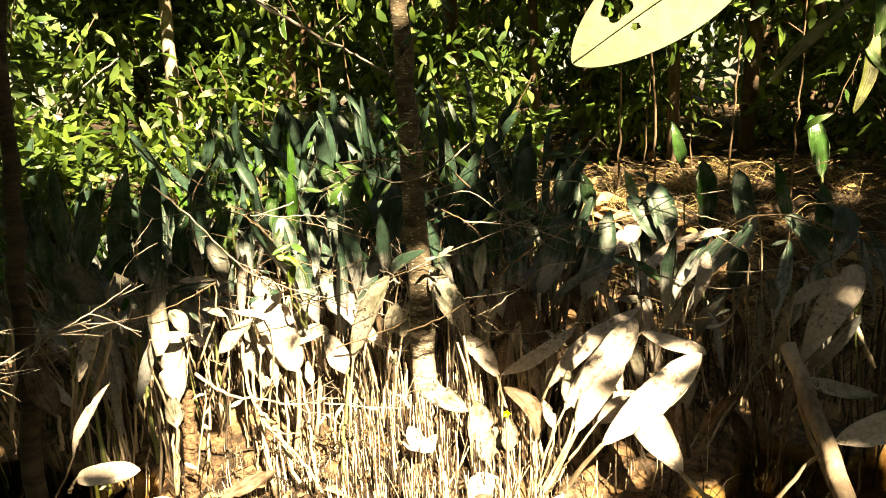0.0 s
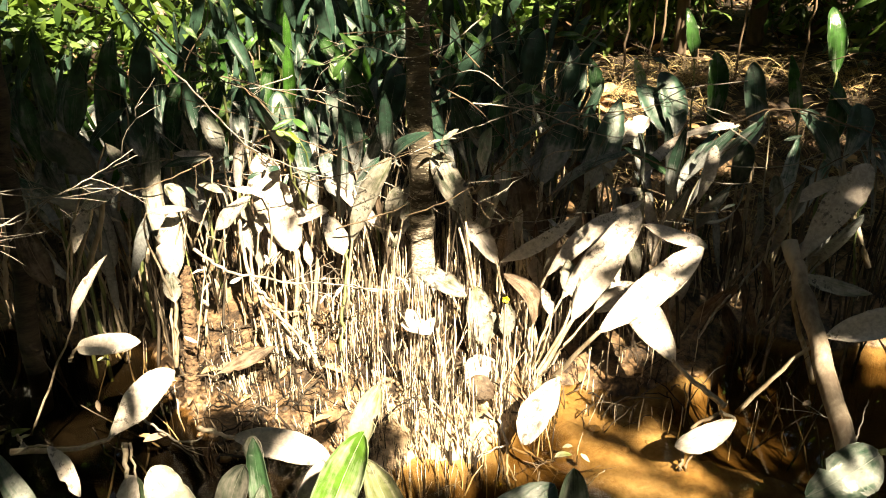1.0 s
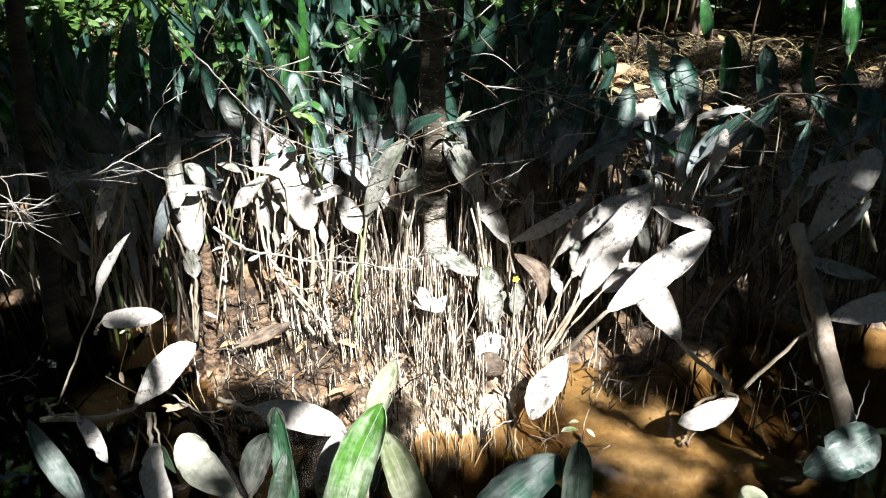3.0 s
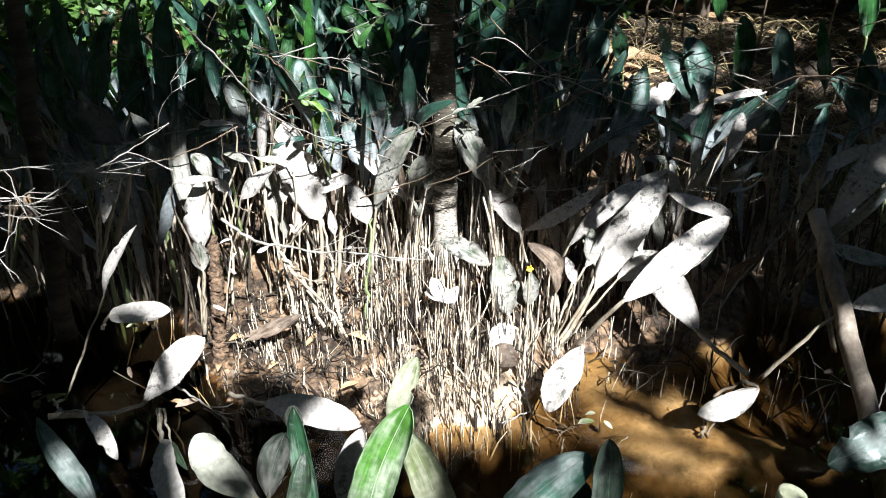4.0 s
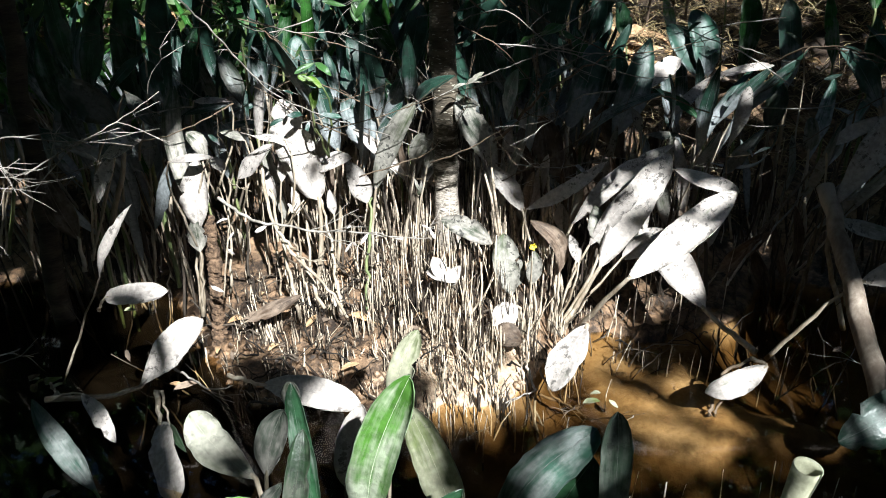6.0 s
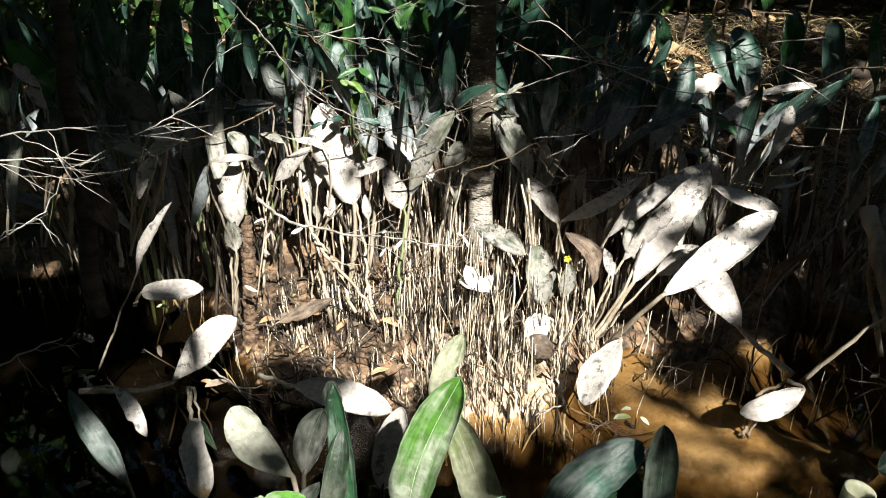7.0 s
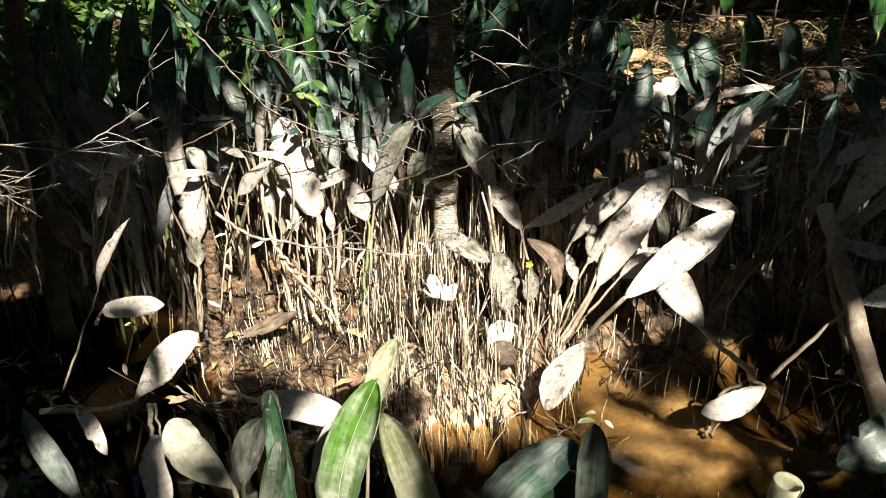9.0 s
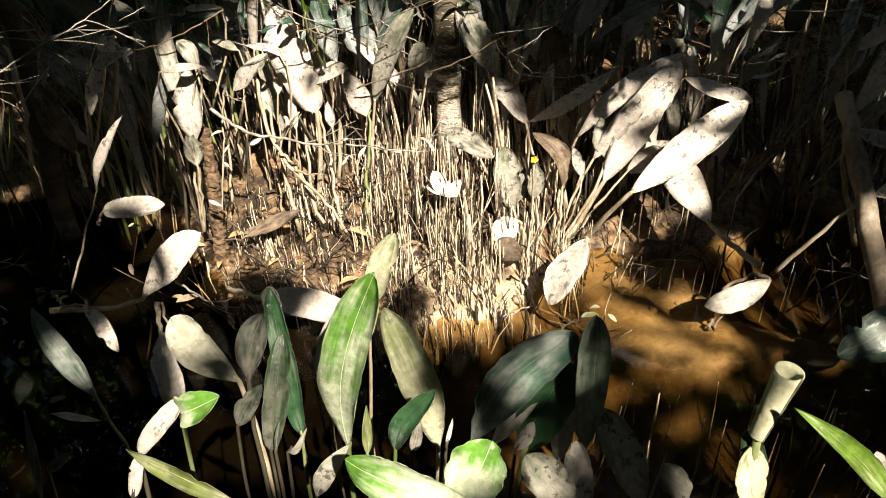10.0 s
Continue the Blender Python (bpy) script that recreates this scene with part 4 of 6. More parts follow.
leaf(p, (0.584, 2.080, 0.551), (0.554, 2.100, 0.628), 0.032, GREYMUD, 0.05, (0.629, 2.050, 0.248), form=LANCE)
p = plant("water_plant", (-1.155, 1.640, -0.193), "muddy water plant with stems bent over the water")
leaf(p, (-0.940, 1.640, 0.311), (-0.800, 1.620, 0.531), 0.040, MUD, 0.05, (-1.128, 1.651, -0.031), form=LANCE, bend=-0.02)
leaf(p, (-0.924, 1.620, 0.268), (-0.753, 1.600, 0.299), 0.055, MUD, 0.05, (-0.951, 1.620, 0.225), form=STRAP, bend=0.01)
leaf(p, (-0.825, 1.500, 0.065), (-0.660, 1.560, 0.233), 0.091, MUD, 0.05, (-1.041, 1.440, 0.075), form=SPOON)
leaf(p, (-0.932, 1.420, 0.107), (-0.820, 1.320, 0.039), 0.042, MUD, 0.05, (-1.035, 1.440, 0.070), form=OBLONG, bend=-0.05)
p = plant("water_plant", (-1.097, 1.880, -0.167), "wilted grey water plant with drooping leaves in shade")
leaf(p, (-0.880, 1.760, 0.619), (-0.941, 1.730, 0.492), 0.043, MUD, 0.05, (-1.056, 1.840, 0.271), form=LANCE)
leaf(p, (-0.915, 1.760, 0.611), (-0.800, 1.740, 0.663), 0.042, MUD, 0.05, (-1.056, 1.840, 0.271), form=LANCE, bend=0.03)
leaf(p, (-0.884, 1.760, 0.674), (-0.808, 1.730, 0.660), 0.039, MUD, 0.12, (-1.056, 1.840, 0.271), form=LANCE, bend=0.05)
leaf(p, (-1.104, 1.880, 0.318), (-1.198, 1.940, 0.534), 0.078, DRY, 0.05, (-1.101, 1.860, 0.222), form=LANCE, bend=-0.04)
leaf(p, (-0.936, 1.940, 0.649), (-1.115, 2.000, 0.769), 0.099, SHADEMUD, 0.05, (-1.006, 1.900, 0.356), form=LANCE)
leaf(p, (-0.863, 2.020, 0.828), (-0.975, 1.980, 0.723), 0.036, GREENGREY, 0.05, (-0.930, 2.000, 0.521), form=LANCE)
leaf(p, (-0.920, 1.980, 0.733), (-0.831, 1.950, 0.629), 0.040, SHADEMUD, 0.05, (-0.982, 1.950, 0.410), form=LANCE, bend=0.02)
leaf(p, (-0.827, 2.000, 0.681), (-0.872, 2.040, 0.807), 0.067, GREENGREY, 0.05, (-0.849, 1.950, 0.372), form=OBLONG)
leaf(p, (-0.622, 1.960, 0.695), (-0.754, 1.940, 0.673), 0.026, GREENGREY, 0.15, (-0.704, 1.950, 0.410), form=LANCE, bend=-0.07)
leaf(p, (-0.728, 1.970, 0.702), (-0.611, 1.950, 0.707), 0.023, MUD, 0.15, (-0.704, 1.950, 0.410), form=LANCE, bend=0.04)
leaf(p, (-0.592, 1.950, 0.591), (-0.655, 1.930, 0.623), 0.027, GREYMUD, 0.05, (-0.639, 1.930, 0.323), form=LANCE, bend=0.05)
leaf(p, (-0.997, 1.900, 0.485), (-0.955, 1.900, 0.572), 0.037, SHADEMUD, 0.05, (-1.060, 1.880, 0.211), form=LANCE)
leaf(p, (-1.214, 1.900, 0.624), (-1.273, 1.920, 0.693), 0.075, SHADEMUD, 0.05, (-1.265, 1.900, 0.279), form=LANCE)
p = plant("water_plant", (-1.485, 2.000, 0.157), "green-tipped water plant with silted pale leaves at the shaded edge")
leaf(p, (-1.249, 1.980, 0.729), (-1.373, 2.000, 0.865), 0.065, GREEN, 0.08, (-1.411, 2.000, 0.219))
leaf(p, (-1.246, 1.900, 0.753), (-1.319, 1.920, 0.812), 0.041, MUD, 0.10, (-1.395, 1.950, 0.242))
leaf(p, (-1.241, 1.900, 0.690), (-1.300, 1.920, 0.749), 0.035, MUD, 0.10, (-1.386, 1.950, 0.242))
leaf(p, (-1.395, 1.950, 0.652), (-1.409, 2.000, 0.782), 0.050, SHADELEAF, 0.05, (-1.507, 1.950, 0.240))
leaf(p, (-1.355, 1.800, 0.382), (-1.288, 1.840, 0.656), 0.048, GREYMUD, 0.05, (-1.389, 1.800, 0.254))
p = plant("water_plant", (-0.627, 1.624, 0.005), "pale muddy leaf stem lying on the bank mud")
leaf(p, (-0.490, 1.460, 0.096), (-0.223, 1.340, 0.119), 0.071, MUD, 0.05, (-0.590, 1.500, 0.099), form=OBLONG, bend=-0.02)
leaf(p, (-0.599, 1.720, 0.123), (-0.435, 1.760, 0.187), 0.043, DRY, 0.05, (-0.652, 1.826, 0.030), form=LANCE, bend=0.03)
p = plant("water_plant", (-0.732, 1.420, -0.175), "mud-coated water plant with leaves hanging into water")
leaf(p, (-0.723, 1.360, 0.066), (-0.632, 1.180, -0.013), 0.081, MUD, 0.05, (-0.742, 1.420, 0.114), form=STRAP, bend=0.01)
leaf(p, (-0.723, 1.060, 0.134), (-0.917, 1.220, 0.251), 0.048, BLUEMUD, 0.05, (-0.617, 0.980, -0.213), form=LANCE, bend=0.01)
leaf(p, (-0.701, 1.360, 0.062), (-0.636, 1.280, 0.040), 0.022, SHADELEAF, 0.05, (-0.731, 1.420, 0.113), form=LANCE)
p = plant("water_plant", (-1.174, 1.629, -0.193), "wilted yellow-brown water plant collapsed at the water line")
leaf(p, (-1.182, 1.620, -0.005), (-1.181, 1.600, -0.022), 0.026, OLIVE, 0.20, (-1.173, 1.640, -0.008), form=OVAL)
leaf(p, (-1.164, 1.630, -0.005), (-1.105, 1.620, 0.014), 0.020, OLIVE, 0.30, form=LANCE, bend=0.05)
leaf(p, (-1.088, 1.550, 0.016), (-1.052, 1.520, 0.009), 0.025, SHADEMUD, 0.20, (-1.114, 1.580, 0.024), form=OVAL)
leaf(p, (-1.215, 1.640, -0.004), (-1.171, 1.630, 0.019), 0.016, DRY, 0.20, form=LANCE, bend=0.05)
p = plant("water_plant", (-0.126, 0.697, -0.216), "tall green water plant with mud-streaked upright leaves")
leaf(p, (-0.127, 0.697, 0.391), (-0.061, 0.664, 0.700), 0.054, BRIGHT, 0.05, (-0.132, 0.697, -0.225), form=BLUNT, bend=-0.06, fold=0.18)
leaf(p, (-0.009, 0.764, 0.317), (-0.080, 0.822, 0.534), 0.054, PALEOLIVE, 0.05, (-0.057, 0.730, -0.225), form=OBLONG, bend=0.03)
leaf(p, (-0.103, 0.830, 0.528), (-0.062, 0.863, 0.631), 0.040, PALEOLIVE, 0.05, (-0.107, 0.764, -0.220), form=OBLONG, bend=-0.03)
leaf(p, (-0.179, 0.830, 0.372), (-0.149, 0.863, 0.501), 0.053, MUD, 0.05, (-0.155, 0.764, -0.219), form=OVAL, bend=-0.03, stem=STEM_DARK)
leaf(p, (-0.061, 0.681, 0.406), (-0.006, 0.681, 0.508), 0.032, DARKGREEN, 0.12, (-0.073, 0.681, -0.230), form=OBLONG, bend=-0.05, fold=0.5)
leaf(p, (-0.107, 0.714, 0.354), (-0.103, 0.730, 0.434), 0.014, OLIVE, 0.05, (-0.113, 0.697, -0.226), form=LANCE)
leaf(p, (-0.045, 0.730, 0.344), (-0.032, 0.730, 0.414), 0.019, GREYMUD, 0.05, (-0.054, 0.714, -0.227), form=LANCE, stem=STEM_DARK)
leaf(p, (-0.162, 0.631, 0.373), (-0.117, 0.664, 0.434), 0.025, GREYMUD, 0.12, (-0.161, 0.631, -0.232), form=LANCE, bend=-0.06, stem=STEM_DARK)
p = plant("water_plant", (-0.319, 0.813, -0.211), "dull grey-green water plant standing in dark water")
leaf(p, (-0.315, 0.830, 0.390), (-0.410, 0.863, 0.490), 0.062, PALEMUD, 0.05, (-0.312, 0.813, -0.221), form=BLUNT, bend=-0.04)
leaf(p, (-0.293, 0.813, 0.409), (-0.266, 0.847, 0.505), 0.054, SHADEMUD, 0.05, (-0.300, 0.805, -0.220), form=BLUNT, bend=-0.04, stem=STEM_DARK)
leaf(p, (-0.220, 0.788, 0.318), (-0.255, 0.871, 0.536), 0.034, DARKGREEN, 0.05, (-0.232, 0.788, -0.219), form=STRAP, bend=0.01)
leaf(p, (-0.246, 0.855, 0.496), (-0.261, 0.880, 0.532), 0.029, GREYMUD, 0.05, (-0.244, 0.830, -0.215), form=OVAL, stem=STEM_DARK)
leaf(p, (-0.305, 0.764, 0.362), (-0.261, 0.780, 0.429), 0.031, SHADEMUD, 0.05, (-0.310, 0.747, -0.227), form=LANCE, bend=-0.04, stem=STEM_DARK)
leaf(p, (-0.257, 0.747, 0.327), (-0.234, 0.830, 0.484), 0.037, SHADELEAF, 0.05, (-0.262, 0.730, -0.226), form=STRAP, stem=STEM_DARK)
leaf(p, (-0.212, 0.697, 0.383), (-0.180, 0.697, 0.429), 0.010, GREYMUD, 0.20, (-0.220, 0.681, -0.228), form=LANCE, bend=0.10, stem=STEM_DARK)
leaf(p, (-0.236, 0.714, 0.364), (-0.228, 0.730, 0.408), 0.008, SHADEMUD, 0.05, (-0.239, 0.697, -0.227), form=LANCE, stem=STEM_DARK)
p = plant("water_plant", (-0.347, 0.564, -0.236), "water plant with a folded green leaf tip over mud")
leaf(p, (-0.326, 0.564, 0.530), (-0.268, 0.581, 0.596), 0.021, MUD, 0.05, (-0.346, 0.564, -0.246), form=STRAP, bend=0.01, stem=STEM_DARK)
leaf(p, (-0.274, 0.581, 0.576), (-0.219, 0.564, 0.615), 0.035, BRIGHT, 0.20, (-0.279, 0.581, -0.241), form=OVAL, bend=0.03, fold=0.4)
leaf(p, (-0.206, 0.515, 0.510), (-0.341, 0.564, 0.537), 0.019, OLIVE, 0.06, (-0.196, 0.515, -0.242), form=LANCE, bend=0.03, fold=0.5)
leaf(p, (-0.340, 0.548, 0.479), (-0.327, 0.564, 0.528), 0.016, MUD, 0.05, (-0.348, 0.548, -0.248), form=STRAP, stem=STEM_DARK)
leaf(p, (-0.497, 0.598, 0.405), (-0.510, 0.647, 0.513), 0.011, SHADEMUD, 0.05, (-0.502, 0.598, -0.243), form=LANCE, bend=0.02, stem=STEM_DARK)
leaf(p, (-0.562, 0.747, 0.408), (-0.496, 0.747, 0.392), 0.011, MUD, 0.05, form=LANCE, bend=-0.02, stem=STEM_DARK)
leaf(p, (-0.484, 0.614, 0.448), (-0.447, 0.614, 0.478), 0.014, SHADEMUD, 0.05, (-0.490, 0.598, -0.243), form=LANCE, bend=0.07, stem=STEM_DARK)
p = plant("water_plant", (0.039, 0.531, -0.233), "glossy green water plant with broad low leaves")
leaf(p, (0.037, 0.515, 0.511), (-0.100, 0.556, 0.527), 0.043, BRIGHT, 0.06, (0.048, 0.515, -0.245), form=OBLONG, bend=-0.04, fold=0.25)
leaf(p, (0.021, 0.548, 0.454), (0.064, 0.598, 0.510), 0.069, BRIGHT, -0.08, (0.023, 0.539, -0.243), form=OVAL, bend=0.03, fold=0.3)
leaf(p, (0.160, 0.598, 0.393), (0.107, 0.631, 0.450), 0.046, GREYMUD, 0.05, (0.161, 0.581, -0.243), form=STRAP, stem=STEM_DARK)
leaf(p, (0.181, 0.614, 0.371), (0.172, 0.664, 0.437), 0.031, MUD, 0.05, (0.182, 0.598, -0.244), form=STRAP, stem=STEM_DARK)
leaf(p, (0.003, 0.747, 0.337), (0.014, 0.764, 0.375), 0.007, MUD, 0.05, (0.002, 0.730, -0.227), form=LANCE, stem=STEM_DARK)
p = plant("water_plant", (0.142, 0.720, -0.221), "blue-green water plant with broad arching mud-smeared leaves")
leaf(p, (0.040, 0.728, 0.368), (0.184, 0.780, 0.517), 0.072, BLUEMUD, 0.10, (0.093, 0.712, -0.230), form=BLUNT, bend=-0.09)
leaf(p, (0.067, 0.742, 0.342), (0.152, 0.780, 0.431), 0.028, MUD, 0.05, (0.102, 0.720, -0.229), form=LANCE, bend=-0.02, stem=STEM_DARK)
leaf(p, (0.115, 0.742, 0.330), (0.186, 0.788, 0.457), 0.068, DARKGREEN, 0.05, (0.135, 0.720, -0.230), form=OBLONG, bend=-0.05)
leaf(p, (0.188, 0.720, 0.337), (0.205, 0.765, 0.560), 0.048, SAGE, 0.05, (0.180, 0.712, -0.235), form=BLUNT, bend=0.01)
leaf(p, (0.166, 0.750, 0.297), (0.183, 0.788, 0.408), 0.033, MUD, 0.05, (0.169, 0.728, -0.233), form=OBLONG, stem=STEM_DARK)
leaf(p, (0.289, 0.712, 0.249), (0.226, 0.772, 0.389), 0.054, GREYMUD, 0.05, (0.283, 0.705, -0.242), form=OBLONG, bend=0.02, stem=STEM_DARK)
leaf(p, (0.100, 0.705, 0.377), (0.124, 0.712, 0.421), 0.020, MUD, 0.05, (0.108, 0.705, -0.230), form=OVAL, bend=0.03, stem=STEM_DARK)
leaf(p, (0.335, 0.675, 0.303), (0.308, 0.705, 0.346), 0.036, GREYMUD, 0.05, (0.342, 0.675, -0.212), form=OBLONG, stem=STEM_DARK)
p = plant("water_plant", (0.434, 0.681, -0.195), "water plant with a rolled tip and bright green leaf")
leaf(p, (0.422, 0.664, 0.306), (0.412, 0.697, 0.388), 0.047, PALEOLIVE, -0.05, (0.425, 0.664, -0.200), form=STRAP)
leaf(p, (0.434, 0.689, 0.333), (0.411, 0.714, 0.402), 0.031, SHADELEAF, 0.05, (0.445, 0.681, -0.206), form=STRAP, stem=STEM_DARK)
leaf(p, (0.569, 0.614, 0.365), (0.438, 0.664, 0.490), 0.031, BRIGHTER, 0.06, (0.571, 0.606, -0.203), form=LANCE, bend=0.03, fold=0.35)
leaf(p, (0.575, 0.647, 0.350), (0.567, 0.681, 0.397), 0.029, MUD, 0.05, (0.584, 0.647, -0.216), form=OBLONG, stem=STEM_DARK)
p = plant("bank_plant", (-0.869, 2.150, 0.062), "dark green broad-leaved plant with a grey mud tide line", "bank plants")
leaf(p, (-0.858, 2.100, 0.655), (-0.851, 2.180, 1.026), 0.073, GREENGREY, 0.03, (-0.838, 2.080, 0.056), form=STRAP)
leaf(p, (-0.993, 2.200, 0.722), (-0.974, 2.260, 1.036), 0.070, DARKGREEN, 0.03, (-0.973, 2.180, 0.013), form=LANCE)
leaf(p, (-1.131, 2.200, 0.676), (-1.055, 2.260, 0.986), 0.083, DARKGREEN, 0.03, (-1.111, 2.180, -0.001), form=LANCE)
leaf(p, (-1.119, 2.100, 0.761), (-1.184, 2.200, 1.033), 0.076, DARKGREEN, 0.03, (-1.099, 2.080, -0.132), form=LANCE)
leaf(p, (-0.967, 2.150, 0.605), (-1.014, 2.200, 0.899), 0.083, DARKGREEN, 0.03, (-0.947, 2.130, 0.010), form=LANCE, bend=0.02)
leaf(p, (-0.822, 2.200, 0.648), (-0.799, 2.300, 0.876), 0.063, DARKGREEN, 0.03, (-0.802, 2.180, 0.090), form=LANCE)
leaf(p, (-0.724, 2.200, 0.685), (-0.652, 2.300, 0.867), 0.063, DARKGREEN, 0.05, (-0.704, 2.180, 0.123), form=LANCE)
leaf(p, (-1.167, 2.100, 0.619), (-1.227, 2.150, 0.855), 0.074, DARKGREEN, 0.05, (-1.147, 2.080, -0.117), form=LANCE)
leaf(p, (-0.628, 2.100, 0.655), (-0.697, 2.150, 0.804), 0.051, SHADEMUD, 0.05, (-0.608, 2.080, 0.126), form=LANCE, bend=0.03)
leaf(p, (-0.882, 2.050, 0.504), (-0.808, 2.100, 0.637), 0.046, SHADEMUD, 0.05, (-0.862, 2.030, 0.022), form=LANCE, bend=0.03)
p = plant("bank_plant", (-0.192, 2.350, 0.286), "tall dark green bank plant with glossy upright blades", "bank plants")
leaf(p, (-0.159, 2.300, 0.748), (-0.361, 2.380, 1.019), 0.083, GREENGLOSS, 0.05, (-0.139, 2.280, 0.238), form=LANCE, bend=-0.03)
leaf(p, (-0.240, 2.360, 0.765), (-0.397, 2.420, 0.998), 0.050, GREENGREY, 0.05, (-0.220, 2.340, 0.258), form=LANCE)
leaf(p, (-0.138, 2.300, 0.691), (-0.087, 2.360, 0.917), 0.074, GREENGREY, 0.04, (-0.118, 2.280, 0.235), form=OBLONG)
leaf(p, (-0.276, 2.260, 0.594), (-0.314, 2.340, 0.843), 0.070, GREENGREY, 0.04, (-0.256, 2.240, 0.200), form=OBLONG)
leaf(p, (-0.472, 2.300, 0.623), (-0.501, 2.360, 0.822), 0.089, GREENGREY, 0.04, (-0.452, 2.280, 0.213), form=OBLONG)
leaf(p, (-0.583, 2.500, 0.719), (-0.546, 2.560, 0.928), 0.059, GREENGLOSS, 0.04, (-0.563, 2.480, 0.294), form=LANCE)
leaf(p, (-0.177, 2.200, 0.552), (-0.210, 2.260, 0.709), 0.054, DARKGREEN, 0.05, (-0.157, 2.180, 0.196), form=LANCE)
leaf(p, (0.128, 2.300, 0.603), (0.184, 2.360, 0.803), 0.066, DARKGREEN, 0.06, (0.148, 2.280, 0.191), form=LANCE, bend=0.03)
leaf(p, (0.111, 2.400, 0.699), (0.165, 2.460, 0.892), 0.061, DARKGREEN, 0.06, (0.131, 2.380, 0.238), form=LANCE)
leaf(p, (0.225, 2.300, 0.613), (0.241, 2.360, 0.822), 0.065, DARKGREEN, 0.06, (0.245, 2.280, 0.148), form=LANCE)
leaf(p, (-0.605, 2.300, 0.642), (-0.627, 2.360, 0.840), 0.065, GREENGREY, 0.04, (-0.585, 2.280, 0.187), form=LANCE)
leaf(p, (-0.416, 2.500, 0.759), (-0.452, 2.560, 0.967), 0.073, GREENGREY, 0.04, (-0.396, 2.480, 0.308), form=LANCE)
leaf(p, (-0.720, 2.500, 0.779), (-0.751, 2.560, 0.986), 0.073, GREENGLOSS, 0.04, (-0.700, 2.480, 0.227), form=LANCE)
leaf(p, (-0.894, 2.600, 0.783), (-0.859, 2.660, 0.988), 0.071, GREENGREY, 0.04, (-0.874, 2.580, 0.171), form=LANCE)
leaf(p, (-0.261, 2.500, 0.819), (-0.233, 2.560, 0.986), 0.064, DARKGREEN, 0.04, (-0.241, 2.480, 0.319), form=LANCE)
p = plant("bank_plant", (0.613, 2.300, 0.142), "tall broad-leaved plant, green above and mud-coated below", "bank plants")
leaf(p, (0.363, 2.500, 0.759), (0.408, 2.560, 1.009), 0.089, GREENGREY, 0.04, (0.383, 2.480, 0.162), form=OBLONG, bend=0.01)
leaf(p, (0.330, 2.460, 0.746), (0.281, 2.500, 0.944), 0.044, SHADELEAF, 0.04, (0.350, 2.440, 0.150), form=LANCE)
leaf(p, (0.380, 2.200, 0.533), (0.480, 2.280, 0.802), 0.109, GREENGREY, 0.05, (0.400, 2.180, 0.087), form=OBLONG, bend=0.02)
leaf(p, (0.519, 2.160, 0.510), (0.634, 2.260, 0.809), 0.104, GREENGREY, 0.06, (0.539, 2.140, 0.087), form=LANCE, bend=0.03)
leaf(p, (0.599, 2.200, 0.657), (0.738, 2.260, 0.743), 0.058, MUD, 0.06, (0.619, 2.180, 0.093), form=OBLONG, bend=-0.03)
leaf(p, (0.856, 2.340, 0.656), (0.736, 2.420, 0.827), 0.104, GREENGREY, 0.06, (0.876, 2.320, 0.128), form=OVAL)
leaf(p, (0.855, 2.340, 0.662), (0.817, 2.420, 0.873), 0.109, GREENGREY, 0.06, (0.875, 2.320, 0.129), form=OVAL, bend=0.03)
leaf(p, (0.682, 2.180, 0.566), (0.833, 2.240, 0.687), 0.041, MUD, 0.06, (0.702, 2.160, 0.092), form=LANCE, bend=0.03)
leaf(p, (0.827, 2.260, 0.671), (1.063, 2.300, 0.712), 0.025, MUD, 0.06, form=STRAP, bend=-0.03)
leaf(p, (0.791, 2.160, 0.568), (0.631, 2.200, 0.663), 0.035, DARKGREEN, 0.08, (0.811, 2.140, 0.068), form=LANCE, bend=0.03)
leaf(p, (0.848, 2.700, 0.746), (0.811, 2.740, 0.884), 0.044, BRIGHT, 0.03, (0.868, 2.680, 0.239), form=LANCE)
leaf(p, (0.620, 2.140, 0.532), (0.728, 2.160, 0.526), 0.026, SHADEMUD, 0.06, (0.640, 2.120, 0.083), form=LANCE, bend=0.05)
leaf(p, (0.435, 2.300, 0.652), (0.412, 2.360, 0.840), 0.065, DARKGREEN, 0.04, (0.455, 2.280, 0.116), form=LANCE)
leaf(p, (0.500, 2.500, 0.779), (0.538, 2.560, 0.948), 0.061, GREENGREY, 0.04, (0.520, 2.480, 0.191), form=LANCE, bend=0.03)
leaf(p, (0.649, 2.600, 0.742), (0.611, 2.640, 0.900), 0.055, DARKGREEN, 0.04, (0.669, 2.580, 0.223), form=LANCE)
leaf(p, (0.200, 2.600, 0.844), (0.162, 2.660, 1.007), 0.071, DARKGREEN, 0.04, (0.220, 2.580, 0.259), form=LANCE)
leaf(p, (0.292, 2.700, 0.893), (0.259, 2.760, 1.051), 0.073, GREENGREY, 0.04, (0.312, 2.680, 0.257), form=LANCE)
leaf(p, (0.073, 2.500, 0.779), (0.097, 2.560, 0.967), 0.061, DARKGREEN, 0.04, (0.093, 2.480, 0.294), form=LANCE)
leaf(p, (0.295, 2.200, 0.533), (0.333, 2.260, 0.728), 0.064, GREENGREY, 0.05, (0.315, 2.180, 0.100), form=LANCE, bend=0.01)
p = plant("bank_plant", (1.266, 2.550, 0.124), "tall green bank plant with narrow upright blades", "bank plants")
leaf(p, (1.081, 2.600, 0.635), (1.101, 2.660, 0.914), 0.079, GREENGLOSS, 0.03, (1.101, 2.580, 0.109), form=OBLONG)
